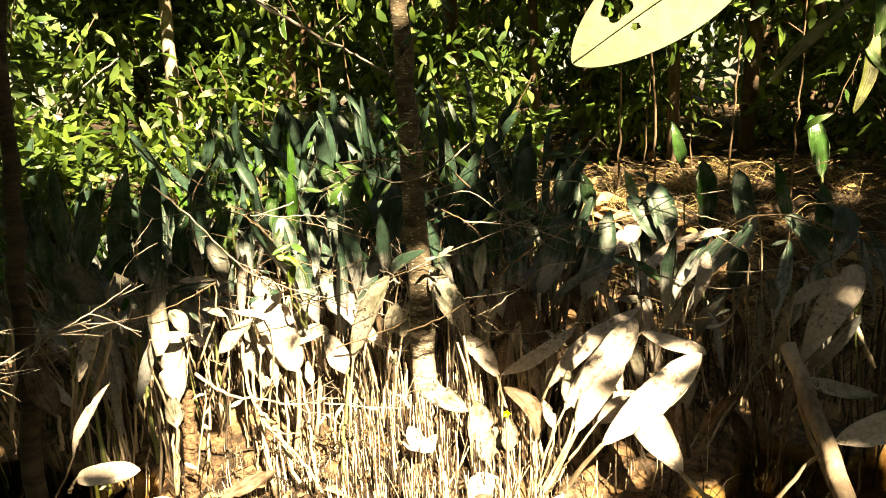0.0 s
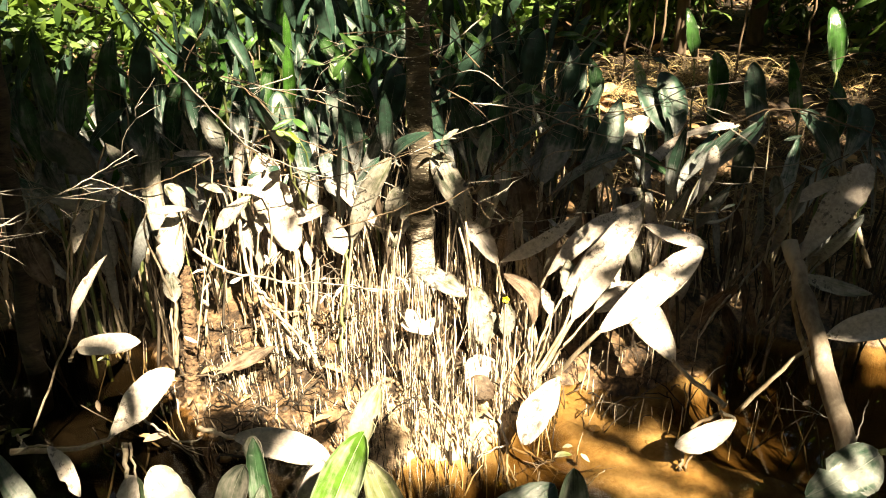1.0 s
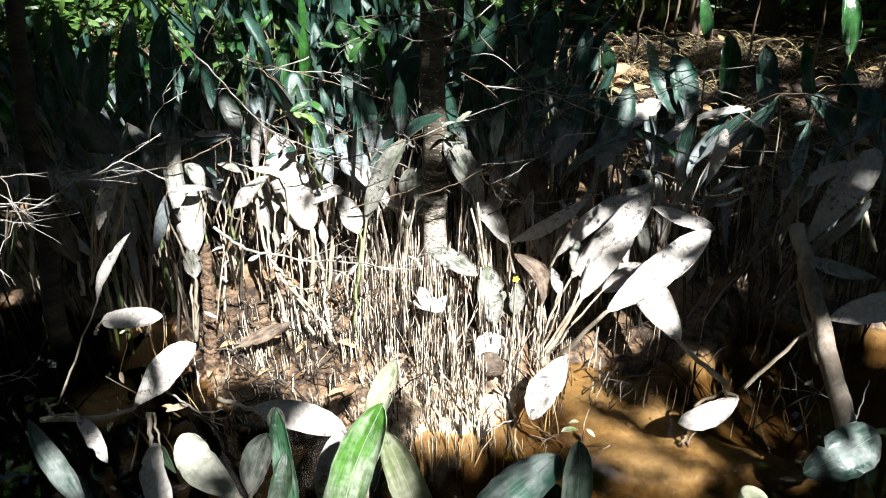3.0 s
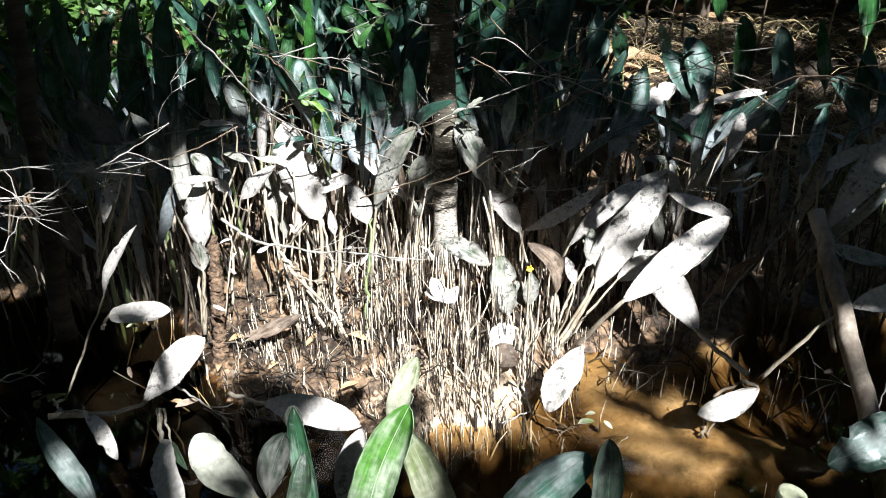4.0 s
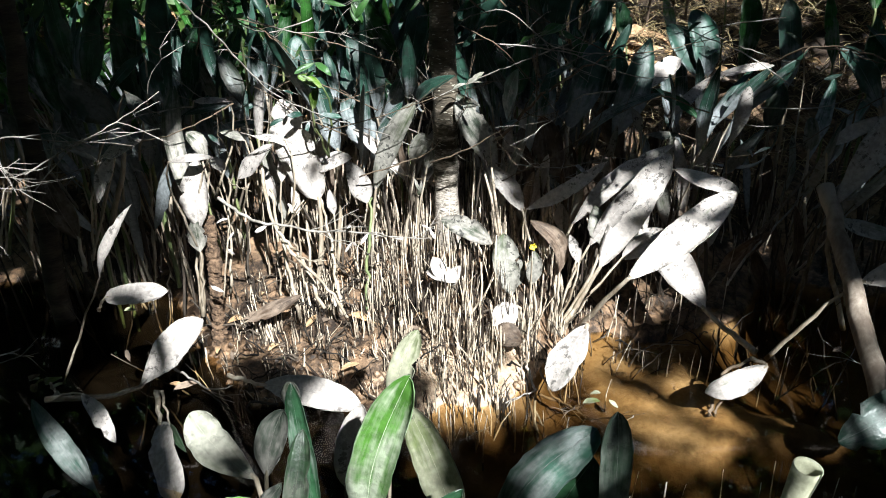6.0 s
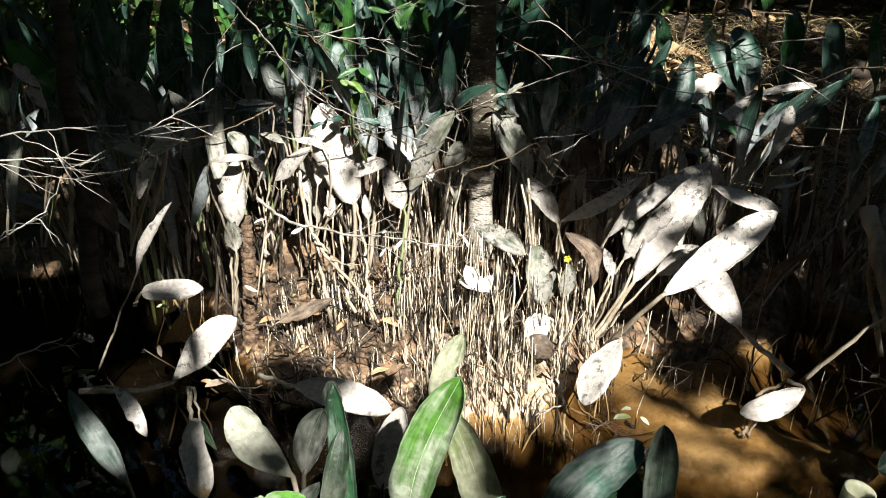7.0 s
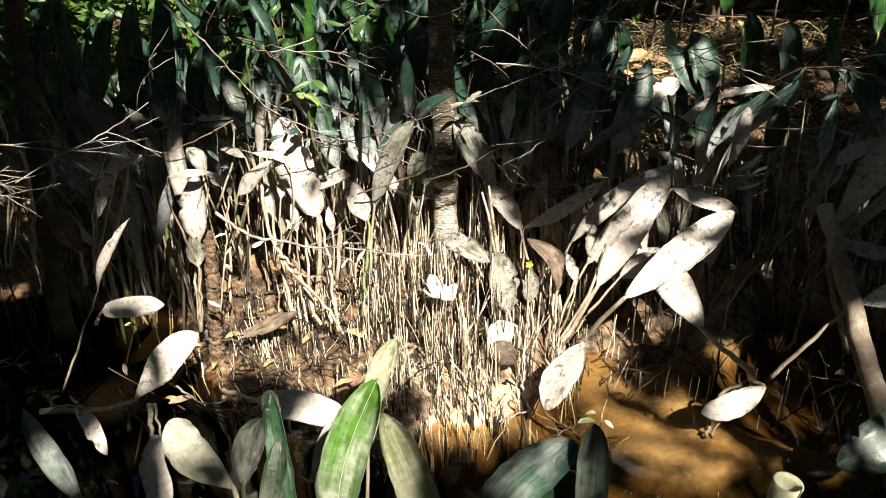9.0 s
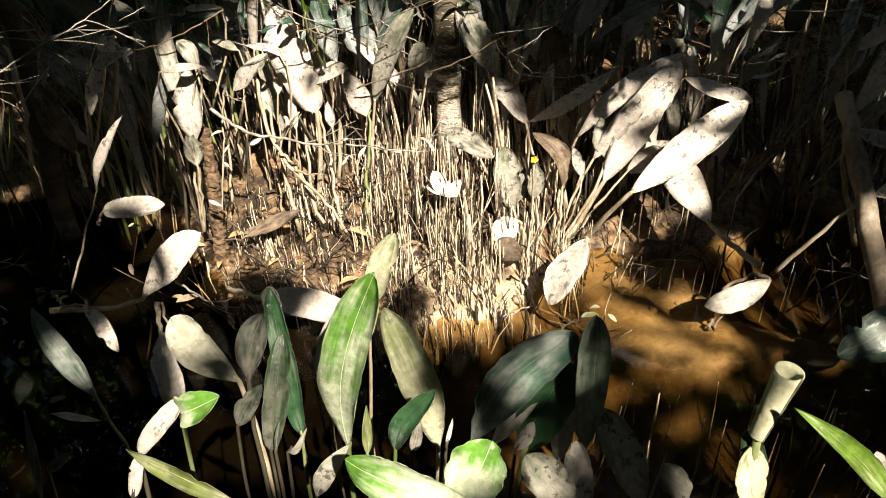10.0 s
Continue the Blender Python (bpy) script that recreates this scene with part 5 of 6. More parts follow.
leaf(p, (1.189, 2.450, 0.598), (1.171, 2.520, 0.890), 0.100, GREENGREY, 0.04, (1.209, 2.430, 0.062), form=OBLONG)
leaf(p, (1.418, 2.600, 0.644), (1.382, 2.660, 0.902), 0.058, GREENGLOSS, 0.03, (1.438, 2.580, 0.131), form=LANCE)
leaf(p, (1.587, 2.700, 0.820), (1.565, 2.760, 1.070), 0.080, GREENGLOSS, 0.03, (1.607, 2.680, 0.162), form=OBLONG)
leaf(p, (1.067, 2.800, 0.860), (1.027, 2.840, 1.067), 0.053, GREENGLOSS, 0.03, (1.087, 2.780, 0.171), form=LANCE)
leaf(p, (1.199, 2.400, 0.738), (1.137, 2.420, 0.797), 0.024, SHADELEAF, 0.10, (1.219, 2.380, 0.061), form=LANCE)
leaf(p, (1.446, 2.400, 0.598), (1.458, 2.460, 0.844), 0.078, DARKGREEN, 0.04, (1.466, 2.380, 0.068), form=LANCE)
leaf(p, (0.884, 2.300, 0.482), (0.844, 2.340, 0.643), 0.067, SHADELEAF, 0.04, (0.904, 2.280, 0.109), form=OBLONG)
leaf(p, (1.082, 2.300, 0.482), (1.112, 2.340, 0.643), 0.067, SHADELEAF, 0.04, (1.102, 2.280, 0.029), form=OBLONG)

# ---- branches and twigs ----
branch("dry_branch", "dry leafy twig hanging across the muddy plants", [(-0.594, 1.550, 1.041), (-0.525, 1.620, 0.934), (-0.452, 1.720, 0.790), (-0.352, 1.850, 0.688), (-0.208, 1.950, 0.609), (-0.044, 2.100, 0.487)], .0024, .0012, TWIG, 3, 4, .05, GREENGREY)
branch("leafy_branch", "slender branch with fresh green narrow leaves", [(-0.781, 1.900, 1.124), (-0.663, 1.850, 1.018), (-0.570, 1.850, 0.947), (-0.471, 1.850, 0.903), (-0.402, 1.850, 0.836)], .003, .001, TWIG_DARK, 5, 16, .056, BUSHLEAF)
branch("leafy_branch", "slender branch with fresh green narrow leaves", [(0.117, 2.200, 0.899), (0.010, 2.100, 0.977), (-0.103, 2.050, 1.029), (-0.200, 2.050, 1.021), (-0.306, 2.100, 0.977)], .003, .001, TWIG_DARK, 3, 5, .06, BUSHLEAF)
branch("dry_branch", "thin brown bare twig beside the tree trunk", [(-0.571, 1.950, 0.926), (-0.392, 1.980, 0.875), (-0.242, 2.050, 0.814), (-0.111, 2.100, 0.753), (-0.017, 2.200, 0.657)], .002, .001, TWIG_DARK, 4, 3, .04, GREENGREY)
branch("dry_branch", "dark bare branch growing from the tree trunk", [(0.021, 2.200, 0.453), (0.152, 2.050, 0.560), (0.244, 1.980, 0.686), (0.350, 1.950, 0.768), (0.473, 1.950, 0.840)], .0065, .002, TWIG_DARK, 4, 3, .06, GREENGREY)
branch("dry_branch", "thin curved bare twig among grey leaves", [(0.152, 2.000, 0.437), (0.299, 1.950, 0.529), (0.411, 1.950, 0.617), (0.450, 1.980, 0.720)], .0022, .001, TWIG_DARK, 2, 0, .04, MUD)
branch("dry_branch", "sunlit silted twig with shrivelled muddy leaves", [(-0.606, 1.700, 0.508), (-0.535, 1.720, 0.444), (-0.418, 1.740, 0.406), (-0.267, 1.780, 0.370), (-0.065, 1.820, 0.333)], .005, .0015, TWIG, 6, 9, .035, MUD)
branch("dry_branch", "thin pale upright silted stem on the mound", [(-0.572, 1.780, 0.596), (-0.597, 1.750, 0.491), (-0.612, 1.730, 0.379), (-0.641, 1.700, 0.215)], .003, .002, STEM, 2, 4, .035, MUD)
branch("dry_branch", "thick pale silted stalk bent over the mound", [(-0.559, 1.950, 0.538), (-0.528, 1.880, 0.402), (-0.464, 1.800, 0.309), (-0.372, 1.760, 0.227), (-0.306, 1.720, 0.127)], .006, .004, STEM, 2, 2, .04, MUD)
branch("dry_branch", "small twig with grey shrivelled leaves by the trunk", [(-0.273, 1.950, 0.475), (-0.159, 1.930, 0.518), (-0.065, 1.930, 0.554), (0.010, 1.980, 0.617), (0.061, 2.020, 0.684)], .0025, .001, TWIG_DARK, 3, 8, .05, GREYMUD)
branch("dry_branch", "bare dry branching twig over dark water", [(-0.671, 1.050, 0.807), (-0.599, 1.070, 0.845), (-0.536, 1.100, 0.874), (-0.468, 1.120, 0.916)], 0.0014, .0007, TWIG, 3, 0, .04, MUD)
branch("dry_branch", "bare dry twig tip low over dark water", [(-1.013, 1.100, 0.343), (-0.921, 1.120, 0.397), (-0.842, 1.150, 0.423)], .0026, .001, TWIG, 3, 0, .04, MUD)
branch("dry_branch", "long bare slanting stick in shade", [(0.813, 1.860, 0.142), (0.944, 1.900, 0.333), (1.121, 2.000, 0.503)], .0045, .003, TWIG_DARK, 2, 0, .04, MUD)
branch("dry_branch", "long bare slanting stick in shade", [(1.063, 1.850, 0.148), (1.134, 1.950, 0.447), (1.218, 2.050, 0.686)], .004, .0025, TWIG_DARK, 2, 0, .04, MUD)
branch("dry_branch", "thin dark bare branch over the bank plants", [(0.950, 2.100, 0.753), (1.012, 2.000, 0.815), (1.090, 1.900, 0.819), (1.229, 1.800, 0.771)], .0035, .0015, TWIG_DARK, 5, 3, .05, GREENGREY)
branch("dry_branch", "thin bare twig arching over the bank plants", [(0.027, 2.100, 0.880), (0.144, 2.050, 0.822), (0.262, 2.000, 0.698), (0.342, 1.980, 0.600)], .002, .001, TWIG_DARK, 4, 2, .05, GREENGREY)
branch("dry_branch", "bare brown branch reaching from the tree trunk", [(-0.486, 1.950, 1.548), (-0.428, 2.000, 1.494), (-0.272, 2.050, 1.393), (-0.156, 2.150, 1.329), (-0.063, 2.260, 1.272)], .006, .003, TWIG, 4, 5, .06, BUSHLEAF)
branch("leafy_branch", "hanging green sprig with narrow leaves", [(0.898, 1.200, 1.398), (0.827, 1.200, 1.356), (0.793, 1.180, 1.292), (0.789, 1.180, 1.237)], .003, .001, TWIG_DARK, 2, 8, .056, BUSHLEAF)
branch("dry_branch", "thin bare undergrowth stem in dappled light", [(0.394, 2.600, 0.853), (0.300, 2.700, 1.131), (0.359, 2.800, 1.389), (0.465, 2.900, 1.652)], .003, .0015, TWIG_DARK, 4, 4, .06, BUSHLEAF)
branch("dry_branch", "thin bare undergrowth stem in dappled light", [(-1.186, 2.800, 1.409), (-1.287, 2.700, 1.304), (-1.424, 2.700, 1.137)], .003, .0015, TWIG, 3, 4, .06, BUSHLEAF)
branch("dry_branch", "crooked dead root at the water line", [(0.174, 1.680, 0.094), (0.193, 1.580, 0.009), (0.202, 1.480, -0.047), (0.214, 1.440, -0.071)], .004, .002, TWIG_DARK, 3, 0, .04, MUD)
branch("dry_branch", "crooked dead root at the water line", [(0.223, 1.550, -0.017), (0.299, 1.520, -0.032), (0.336, 1.500, -0.045), (0.353, 1.500, -0.064)], .004, .0015, TWIG_DARK, 4, 0, .04, MUD)
branch("dry_branch", "curled pale root lying in shallow water", [(-0.763, 1.580, 0.067), (-0.699, 1.530, 0.065), (-0.636, 1.480, 0.070), (-0.583, 1.500, 0.065)], .0035, .0015, TWIG, 1, 0, .04, MUD)
branch("leafy_branch", "leafy green sprig in front of the tree trunk", [(0.153, 2.000, 0.938), (0.041, 1.950, 1.048), (-0.069, 1.900, 1.046), (-0.212, 1.900, 1.039)], .0025, .001, TWIG_DARK, 3, 9, .056, BUSHLEAF)
branch("leafy_branch", "leafy green sprig beside the tree trunk", [(-0.077, 2.200, 1.268), (0.015, 2.000, 1.370), (0.105, 1.950, 1.452), (0.199, 1.950, 1.506)], .0025, .001, TWIG_DARK, 3, 9, .056, BUSHLEAF)
branch("leafy_branch", "leafy sprig with broad sunlit leaves", [(-0.779, 2.200, 0.788), (-0.733, 2.200, 0.937), (-0.670, 2.250, 1.058), (-0.692, 2.300, 1.167)], .0025, .001, TWIG_DARK, 3, 9, .056, BUSHLEAF)
branch("dry_branch", "bare dry branching twig over dark water", [(-0.770, 0.950, 0.842), (-0.708, 0.960, 0.844), (-0.662, 0.980, 0.841), (-0.616, 1.010, 0.828)], 0.0016, .0007, TWIG, 4, 0, .04, MUD)
branch("dry_branch", "bare dry branching twig over dark water", [(-0.769, 0.960, 0.869), (-0.703, 0.980, 0.879), (-0.644, 1.010, 0.878), (-0.577, 1.040, 0.877)], 0.0017, .0007, TWIG, 3, 0, .04, MUD)
branch("dry_branch", "bare dry branching twig over dark water", [(-0.761, 0.890, 0.731), (-0.713, 0.900, 0.749), (-0.695, 0.930, 0.759), (-0.675, 0.950, 0.770)], 0.0014, .0007, TWIG, 3, 0, .04, MUD)
branch("dry_branch", "fine grey twig crossing shaded leaves", [(-1.017, 1.600, 0.576), (-0.922, 1.620, 0.666), (-0.817, 1.660, 0.720), (-0.711, 1.700, 0.768)], .0016, .0008, TWIG, 3, 0, .04, MUD)
branch("leafy_branch", "slender branch with narrow green leaves across the trunk", [(0.180, 2.000, 1.092), (0.071, 1.950, 1.008), (-0.052, 1.930, 0.973), (-0.160, 1.950, 1.001), (-0.275, 1.980, 0.952)], .0022, .0009, TWIG, 4, 9, .056, BUSHLEAF)
branch("leafy_branch", "slender branch with narrow green leaves over bank plants", [(0.563, 2.100, 1.086), (0.450, 2.050, 0.967), (0.336, 2.020, 0.892), (0.238, 2.000, 0.863)], .0022, .0009, TWIG, 4, 9, .056, BUSHLEAF)
branch("dry_branch", "long thin bare twig crossing dark leaves", [(-0.526, 1.900, 0.933), (-0.413, 1.930, 0.891), (-0.308, 1.960, 0.883), (-0.203, 2.000, 0.831)], .0018, .0008, TWIG, 4, 0, .04, MUD)
branch("dry_branch", "long thin bare twig crossing dark leaves", [(0.025, 1.960, 0.909), (0.150, 1.950, 0.933), (0.281, 1.950, 0.840), (0.415, 1.970, 0.813)], .0018, .0008, TWIG, 4, 0, .04, MUD)

# roots, sticks and stems at the water line
branch("dry_branch", "pale curled root tip rising from shallow water", [(0.396, 1.400, -0.077), (0.401, 1.400, -0.036), (0.419, 1.410, -0.011), (0.455, 1.430, -0.001)], 0.0028, 0.0014, TWIG, 0, 0, .04, MUD)
branch("dry_branch", "pale silted stick lying in shallow water", [(0.536, 1.360, -0.090), (0.565, 1.360, -0.071), (0.599, 1.380, -0.059), (0.623, 1.420, -0.015)], 0.006, 0.003, POLE, 0, 0, .04, MUD)
branch("dry_branch", "dark arching dead stem over the pool", [(0.642, 1.420, -0.000), (0.661, 1.460, 0.041), (0.698, 1.500, 0.084), (0.777, 1.520, 0.110)], 0.0055, 0.004, TWIG_DARK, 0, 0, .04, MUD)
branch("dry_branch", "dark arching dead stem over the pool", [(0.655, 1.430, -0.024), (0.679, 1.450, 0.034), (0.713, 1.470, 0.074), (0.745, 1.490, 0.091)], 0.004, 0.002, TWIG_DARK, 0, 0, .04, MUD)
branch("dry_branch", "thin pale upright twig in dark water", [(1.138, 1.500, -0.006), (1.154, 1.520, 0.035), (1.170, 1.540, 0.095), (1.180, 1.550, 0.121)], 0.0028, 0.0012, TWIG, 1, 0, .04, MUD)
branch("dry_branch", "long bare slanting stick in shade", [(0.849, 1.900, 0.119), (0.918, 1.920, 0.230), (1.004, 1.950, 0.314), (1.079, 1.980, 0.407)], 0.004, 0.003, TWIG, 0, 0, .04, MUD)
branch("dry_branch", "dark slanting stick beside the leaning pole", [(0.986, 1.750, 0.048), (1.026, 1.800, 0.176), (1.052, 1.850, 0.304), (1.087, 1.900, 0.393)], 0.005, 0.003, TWIG_DARK, 0, 0, .04, MUD)
branch("dry_branch", "dark slanting stick beside the leaning pole", [(1.266, 1.800, -0.006), (1.291, 1.850, 0.148), (1.308, 1.900, 0.299), (1.300, 1.900, 0.430)], 0.0045, 0.003, TWIG_DARK, 0, 0, .04, MUD)
branch("dry_branch", "bare roots hanging at the muddy water edge", [(0.193, 1.600, 0.052), (0.211, 1.550, 0.012), (0.215, 1.500, -0.064), (0.218, 1.460, -0.108)], 0.0045, 0.003, TWIG, 2, 0, .04, MUD)
branch("dry_branch", "bare roots hanging at the muddy water edge", [(0.231, 1.580, 0.047), (0.261, 1.540, -0.009), (0.311, 1.500, -0.025), (0.339, 1.490, -0.008)], 0.0035, 0.0018, TWIG_DARK, 2, 0, .04, MUD)
branch("dry_branch", "thin pale root at the muddy water edge", [(0.084, 1.520, 0.007), (0.095, 1.480, -0.047), (0.101, 1.440, -0.090)], 0.003, 0.0016, TWIG, 1, 0, .04, MUD)
branch("dry_branch", "thin pale root at the muddy water edge", [(-0.030, 1.560, 0.062), (-0.025, 1.520, 0.016), (-0.025, 1.480, -0.038)], 0.0035, 0.002, STEM, 0, 0, .04, MUD)
branch("dry_branch", "green silted stem among the aerial roots", [(-0.263, 1.780, 0.069), (-0.258, 1.840, 0.153), (-0.252, 1.900, 0.279), (-0.246, 1.980, 0.398)], 0.006, 0.004, STEM_GREEN, 0, 0, .04, MUD)
branch("dry_branch", "pale silted stem among the aerial roots", [(-0.329, 1.780, 0.109), (-0.350, 1.840, 0.193), (-0.364, 1.900, 0.299), (-0.396, 1.980, 0.398)], 0.0055, 0.0035, STEM, 0, 0, .04, MUD)
branch("dry_branch", "pale silted stem leaning over the mound", [(-0.449, 1.760, 0.102), (-0.478, 1.820, 0.204), (-0.507, 1.880, 0.308), (-0.534, 1.950, 0.447)], 0.006, 0.004, STEM, 1, 0, .04, MUD)
branch("dry_branch", "pale silted stem leaning over the mound", [(-0.383, 1.780, 0.129), (-0.432, 1.820, 0.243), (-0.460, 1.850, 0.285), (-0.504, 1.870, 0.313)], 0.006, 0.004, STEM, 1, 0, .04, MUD)

# plants massed on the bank behind
bank_rng = random.Random(21)
for k in range(100):
    x = bank_rng.uniform(-2.0, 2.0)
    y = bank_rng.uniform(2.12, 3.0) if k < 82 else bank_rng.uniform(3.0, 3.6)
    if k >= 82 and abs(x - 1.0) < 0.5:
        x -= 1.2
    if (x > 1.05 and y > 2.45) or (0.55 < x < 1.3 and y > 2.4):
        continue
    if abs(x) < 0.1 and y < 2.4:
        x += 0.25
    gz = float(ground_z(x, y))
    p = plant("bank_plant", (x, y, gz), "dark broad-leaved bank plant, silted below and green above", "bank plants")
    for _ in range(bank_rng.randint(5, 8)):
        w = bank_rng.uniform(0, 6.283)
        out = bank_rng.uniform(0.03, 0.16)
        hb = bank_rng.uniform(0.20, 0.42)
        L = bank_rng.uniform(0.20, 0.36)
        lean = bank_rng.uniform(0.05, 0.8) if bank_rng.random() < 0.88 else bank_rng.uniform(0.8, 2.0)
        b = Vector((x + math.cos(w) * out, y + math.sin(w) * out, gz + hb))
        d = Vector((math.cos(w) * lean, math.sin(w) * lean, 1.0)).normalized() * L
        leaf(p, b, b + d, bank_rng.uniform(0.028, 0.058), GREENGREY if bank_rng.random() < 0.85 or y < 2.5 else GREEN, bank_rng.uniform(0.0, 0.1) if lean < 0.8 else bank_rng.uniform(0.1, 0.3),
             (x + math.cos(w) * 0.02, y + math.sin(w) * 0.02, gz - 0.02), face=(bank_rng.uniform(-0.7, 0.7), -0.8, 0.5))

# withered plants: limp brown leaves standing among the stalks
dead_rng = random.Random(91)
for k in range(46):
    x, y = dead_rng.uniform(-1.1, 1.35), dead_rng.uniform(1.98, 2.35)
    if abs(x) < 0.09:
        x += 0.2
    gz = float(ground_z(x, y))
    if x < -0.6 or (x > 0.75 and k % 3):
        continue
    p = plant("withered_plant", (x, y, gz), "withered brown-grey water plant with limp upright leaves", "withered plants")
    for _ in range(dead_rng.randint(3, 5)):
        w = dead_rng.uniform(0, 6.283)
        b = Vector((x + math.cos(w) * 0.05, y + math.sin(w) * 0.05, gz + dead_rng.uniform(0.05, 0.22)))
        t = b + Vector((dead_rng.gauss(0, 0.06), dead_rng.gauss(0, 0.05), dead_rng.uniform(0.14, 0.28)))
        leaf(p, b, t, dead_rng.uniform(0.028, 0.055), dead_rng.choice((DRY, DRY, GREYMUD, MUD)), dead_rng.uniform(-0.08, 0.1), (x + math.cos(w) * 0.02, y + math.sin(w) * 0.02, gz - 0.02),
             face=(dead_rng.uniform(-0.8, 0.8), -0.8, 0.3), fold=dead_rng.uniform(0.2, 0.7), stem=STEM)

# ---- aerial roots ----
def root_shape(x, y, h, r, rng):
    z = float(ground_z(x, y)) - 0.03
    top = Vector((x + rng.gauss(0, 0.006 if rng.random() < 0.85 else 0.04), y + rng.gauss(0, 0.01), z + 0.03 + h))
    return tube(curve_points((x, y, z), top, 4, (rng.uniform(-0.007, 0.007), 0, 0), 0.003, rng), [r * 1.15, r, r * 0.8, r * 0.4], 5)


rr = random.Random(31)
near_roots, rest = 0, []
for k in range(9200):
    if k < 1700:  # the mound
        x, y = rr.uniform(-0.66, -0.10), rr.uniform(1.5, 2.0)
    elif k < 4700:  # round the tree
        x, y = rr.gauss(0.03, 0.19), rr.uniform(1.62, 2.4)
    elif k < 6400:  # the muddy front
        x, y = rr.gauss(0.0, 0.15), rr.uniform(1.36, 1.68)
    elif k < 7900:
        x, y = rr.uniform(-1.9, -0.2), rr.uniform(1.5, 2.4)
    elif k < 9100:
        x, y = rr.uniform(0.3, 2.0), rr.uniform(1.6, 2.5)
    else:  # drowned tips near the camera
        x, y = rr.uniform(0.3, 1.0), rr.uniform(0.85, 1.25)
    z = float(ground_z(x, y))
    if (z < (-0.15 if k % 8 == 0 else -0.085) and k < 9100) or (abs(x) < 0.055 and 1.93 < y < 2.14):
        continue
    if (x < -0.66 or x > 0.6) and y > 1.8 and rr.random() < (0.3 if x < 0 else 0.6):
        continue
    if noise.noise(Vector((x * 17, y * 11, 3.0))) + 0.5 * noise.noise(Vector((x * 47, y * 31, 7.0))) < 0.02 + 0.05 * (y > 1.8):
        continue
    if x < -0.14 and y < 1.72 and rr.random() < 0.5:
        continue
    if y < 1.64 and 4700 <= k < 6400 and rr.random() < 0.35:
        continue
    core = math.exp(-((x - 0.03) / 0.22) ** 2)
    h = rr.uniform(0.03, 0.12) + core * rr.uniform(0.03, 0.18)
    if 6400 <= k < 9100 and x > -0.8 and rr.random() < 0.4:
        h += rr.uniform(0.02, 0.14)
    h *= 0.28 + 0.77 * min(1, max(0, (y - 1.45) / 0.38))
    if x < -0.5:
        h *= 0.75
    h *= rr.choice((0.45, 0.8, 1.0, 1.0, 1.2))
    shape = root_shape(x, y, h - min(0, z), rr.uniform(0.0010, 0.0025) + 0.0022 * (rr.random() < 0.10), rr)
    if near_roots < 260 and y < 1.75 and abs(x) < 0.5 and k % 4 == 0:
        near_roots += 1
        me = mesh_of("aerial_root", *shape, ROOT)
        ob = new("aerial_root", me)
        me.transform(Matrix.Translation((-x, -y, -z)))
        ob.location = (x, y, z)
        tagged(ob, "thin pale upright aerial root in mud", "root", "aerial roots")
    else:
        rest.append(shape)
tagged(new("aerial_roots", mesh_of("aerial_roots", *merged(rest), ROOT)), "dense thicket of thin upright aerial roots", "roots", kind="stuff")

# ---- forest litter ----
n = 5200
lx, ly = nrng.uniform(-4.5, 4.5, n), 2.5 + nrng.uniform(0, 1, n) ** 1.3 * 6.5
pos = np.stack([lx, ly, ground_z(lx, ly) + 0.012 + nrng.uniform(0, 0.02, n)], -1)
d = nrng.normal(size=(n, 3)) * np.array([1, 1, 0.25])
me = leaf_cloud("leaf_litter", pos, d, nrng.normal(size=(n, 3)) * 0.35 + np.array([0, 0, 1.0]), nrng.uniform(0.04, 0.11, n), LITTER, 0.5)
tagged(new("leaf_litter", me), "brown fallen leaves strewn over the forest floor", "litter", kind="stuff")
straws = []
for k in range(5200):
    x, y = rr.uniform(0.3, 2.9), rr.uniform(2.4, 4.3)
    if noise.noise(Vector((x * 3.2, y * 3.2, 5.0))) < rr.uniform(-0.3, 0.25):
        continue
    z = float(ground_z(x, y))
    w, L = rr.uniform(0, 6.28), rr.uniform(0.08, 0.3)
    straws.append(tube(curve_points((x, y, z + 0.01), (x + math.cos(w) * L, y + math.sin(w) * L, z + rr.uniform(0.0, 0.14)), 4, (0, 0, 0.04)), [0.0017, 0.0016, 0.0014, 0.0008], 3))
tagged(new("dry_straw", mesh_of("dry_straw", *merged(straws), STRAW)), "tangle of dry yellow straw on the bank", "straw", kind="stuff")

# dead stalks standing among the plants
# thicket stalks coloured dark as if shaded, middle ones pale as if sunlit
for name, count, x0, x1, material, label in (("dead_stalk", 290, -1.6, 1.7, DEAD_STALK, "thin dark dead plant stalk standing in mud"), ("silted_stalk", 200, -0.5, 0.5, ROOT, "pale sunlit-toned upright plant stalk among leaves")):
    for k in range(count):
        x, y = rr.uniform(x0, x1), rr.uniform(1.95, 2.5)
        if abs(x) < 0.07 and y < 2.2:
            continue
        z = float(ground_z(x, y))
        h = rr.uniform(0.15, 0.42)
        top = (x + rr.gauss(0, 0.05), y + rr.gauss(0, 0.05), z + h)
        r = rr.uniform(0.0025, 0.0065)
        me = mesh_of(name, *tube(curve_points((x, y, z - 0.03), top, 6, (rr.gauss(0, 0.01), 0, 0), 0.004, rr), [r, r, r * 0.9, r * 0.85, r * 0.75, r * 0.5], 6), material)
        me.transform(Matrix.Translation((-x, -y, -z)))
        ob = new(name, me)
        ob.location = (x, y, z)
        tagged(ob, label, "stalk", name.replace("_", " ") + "s")

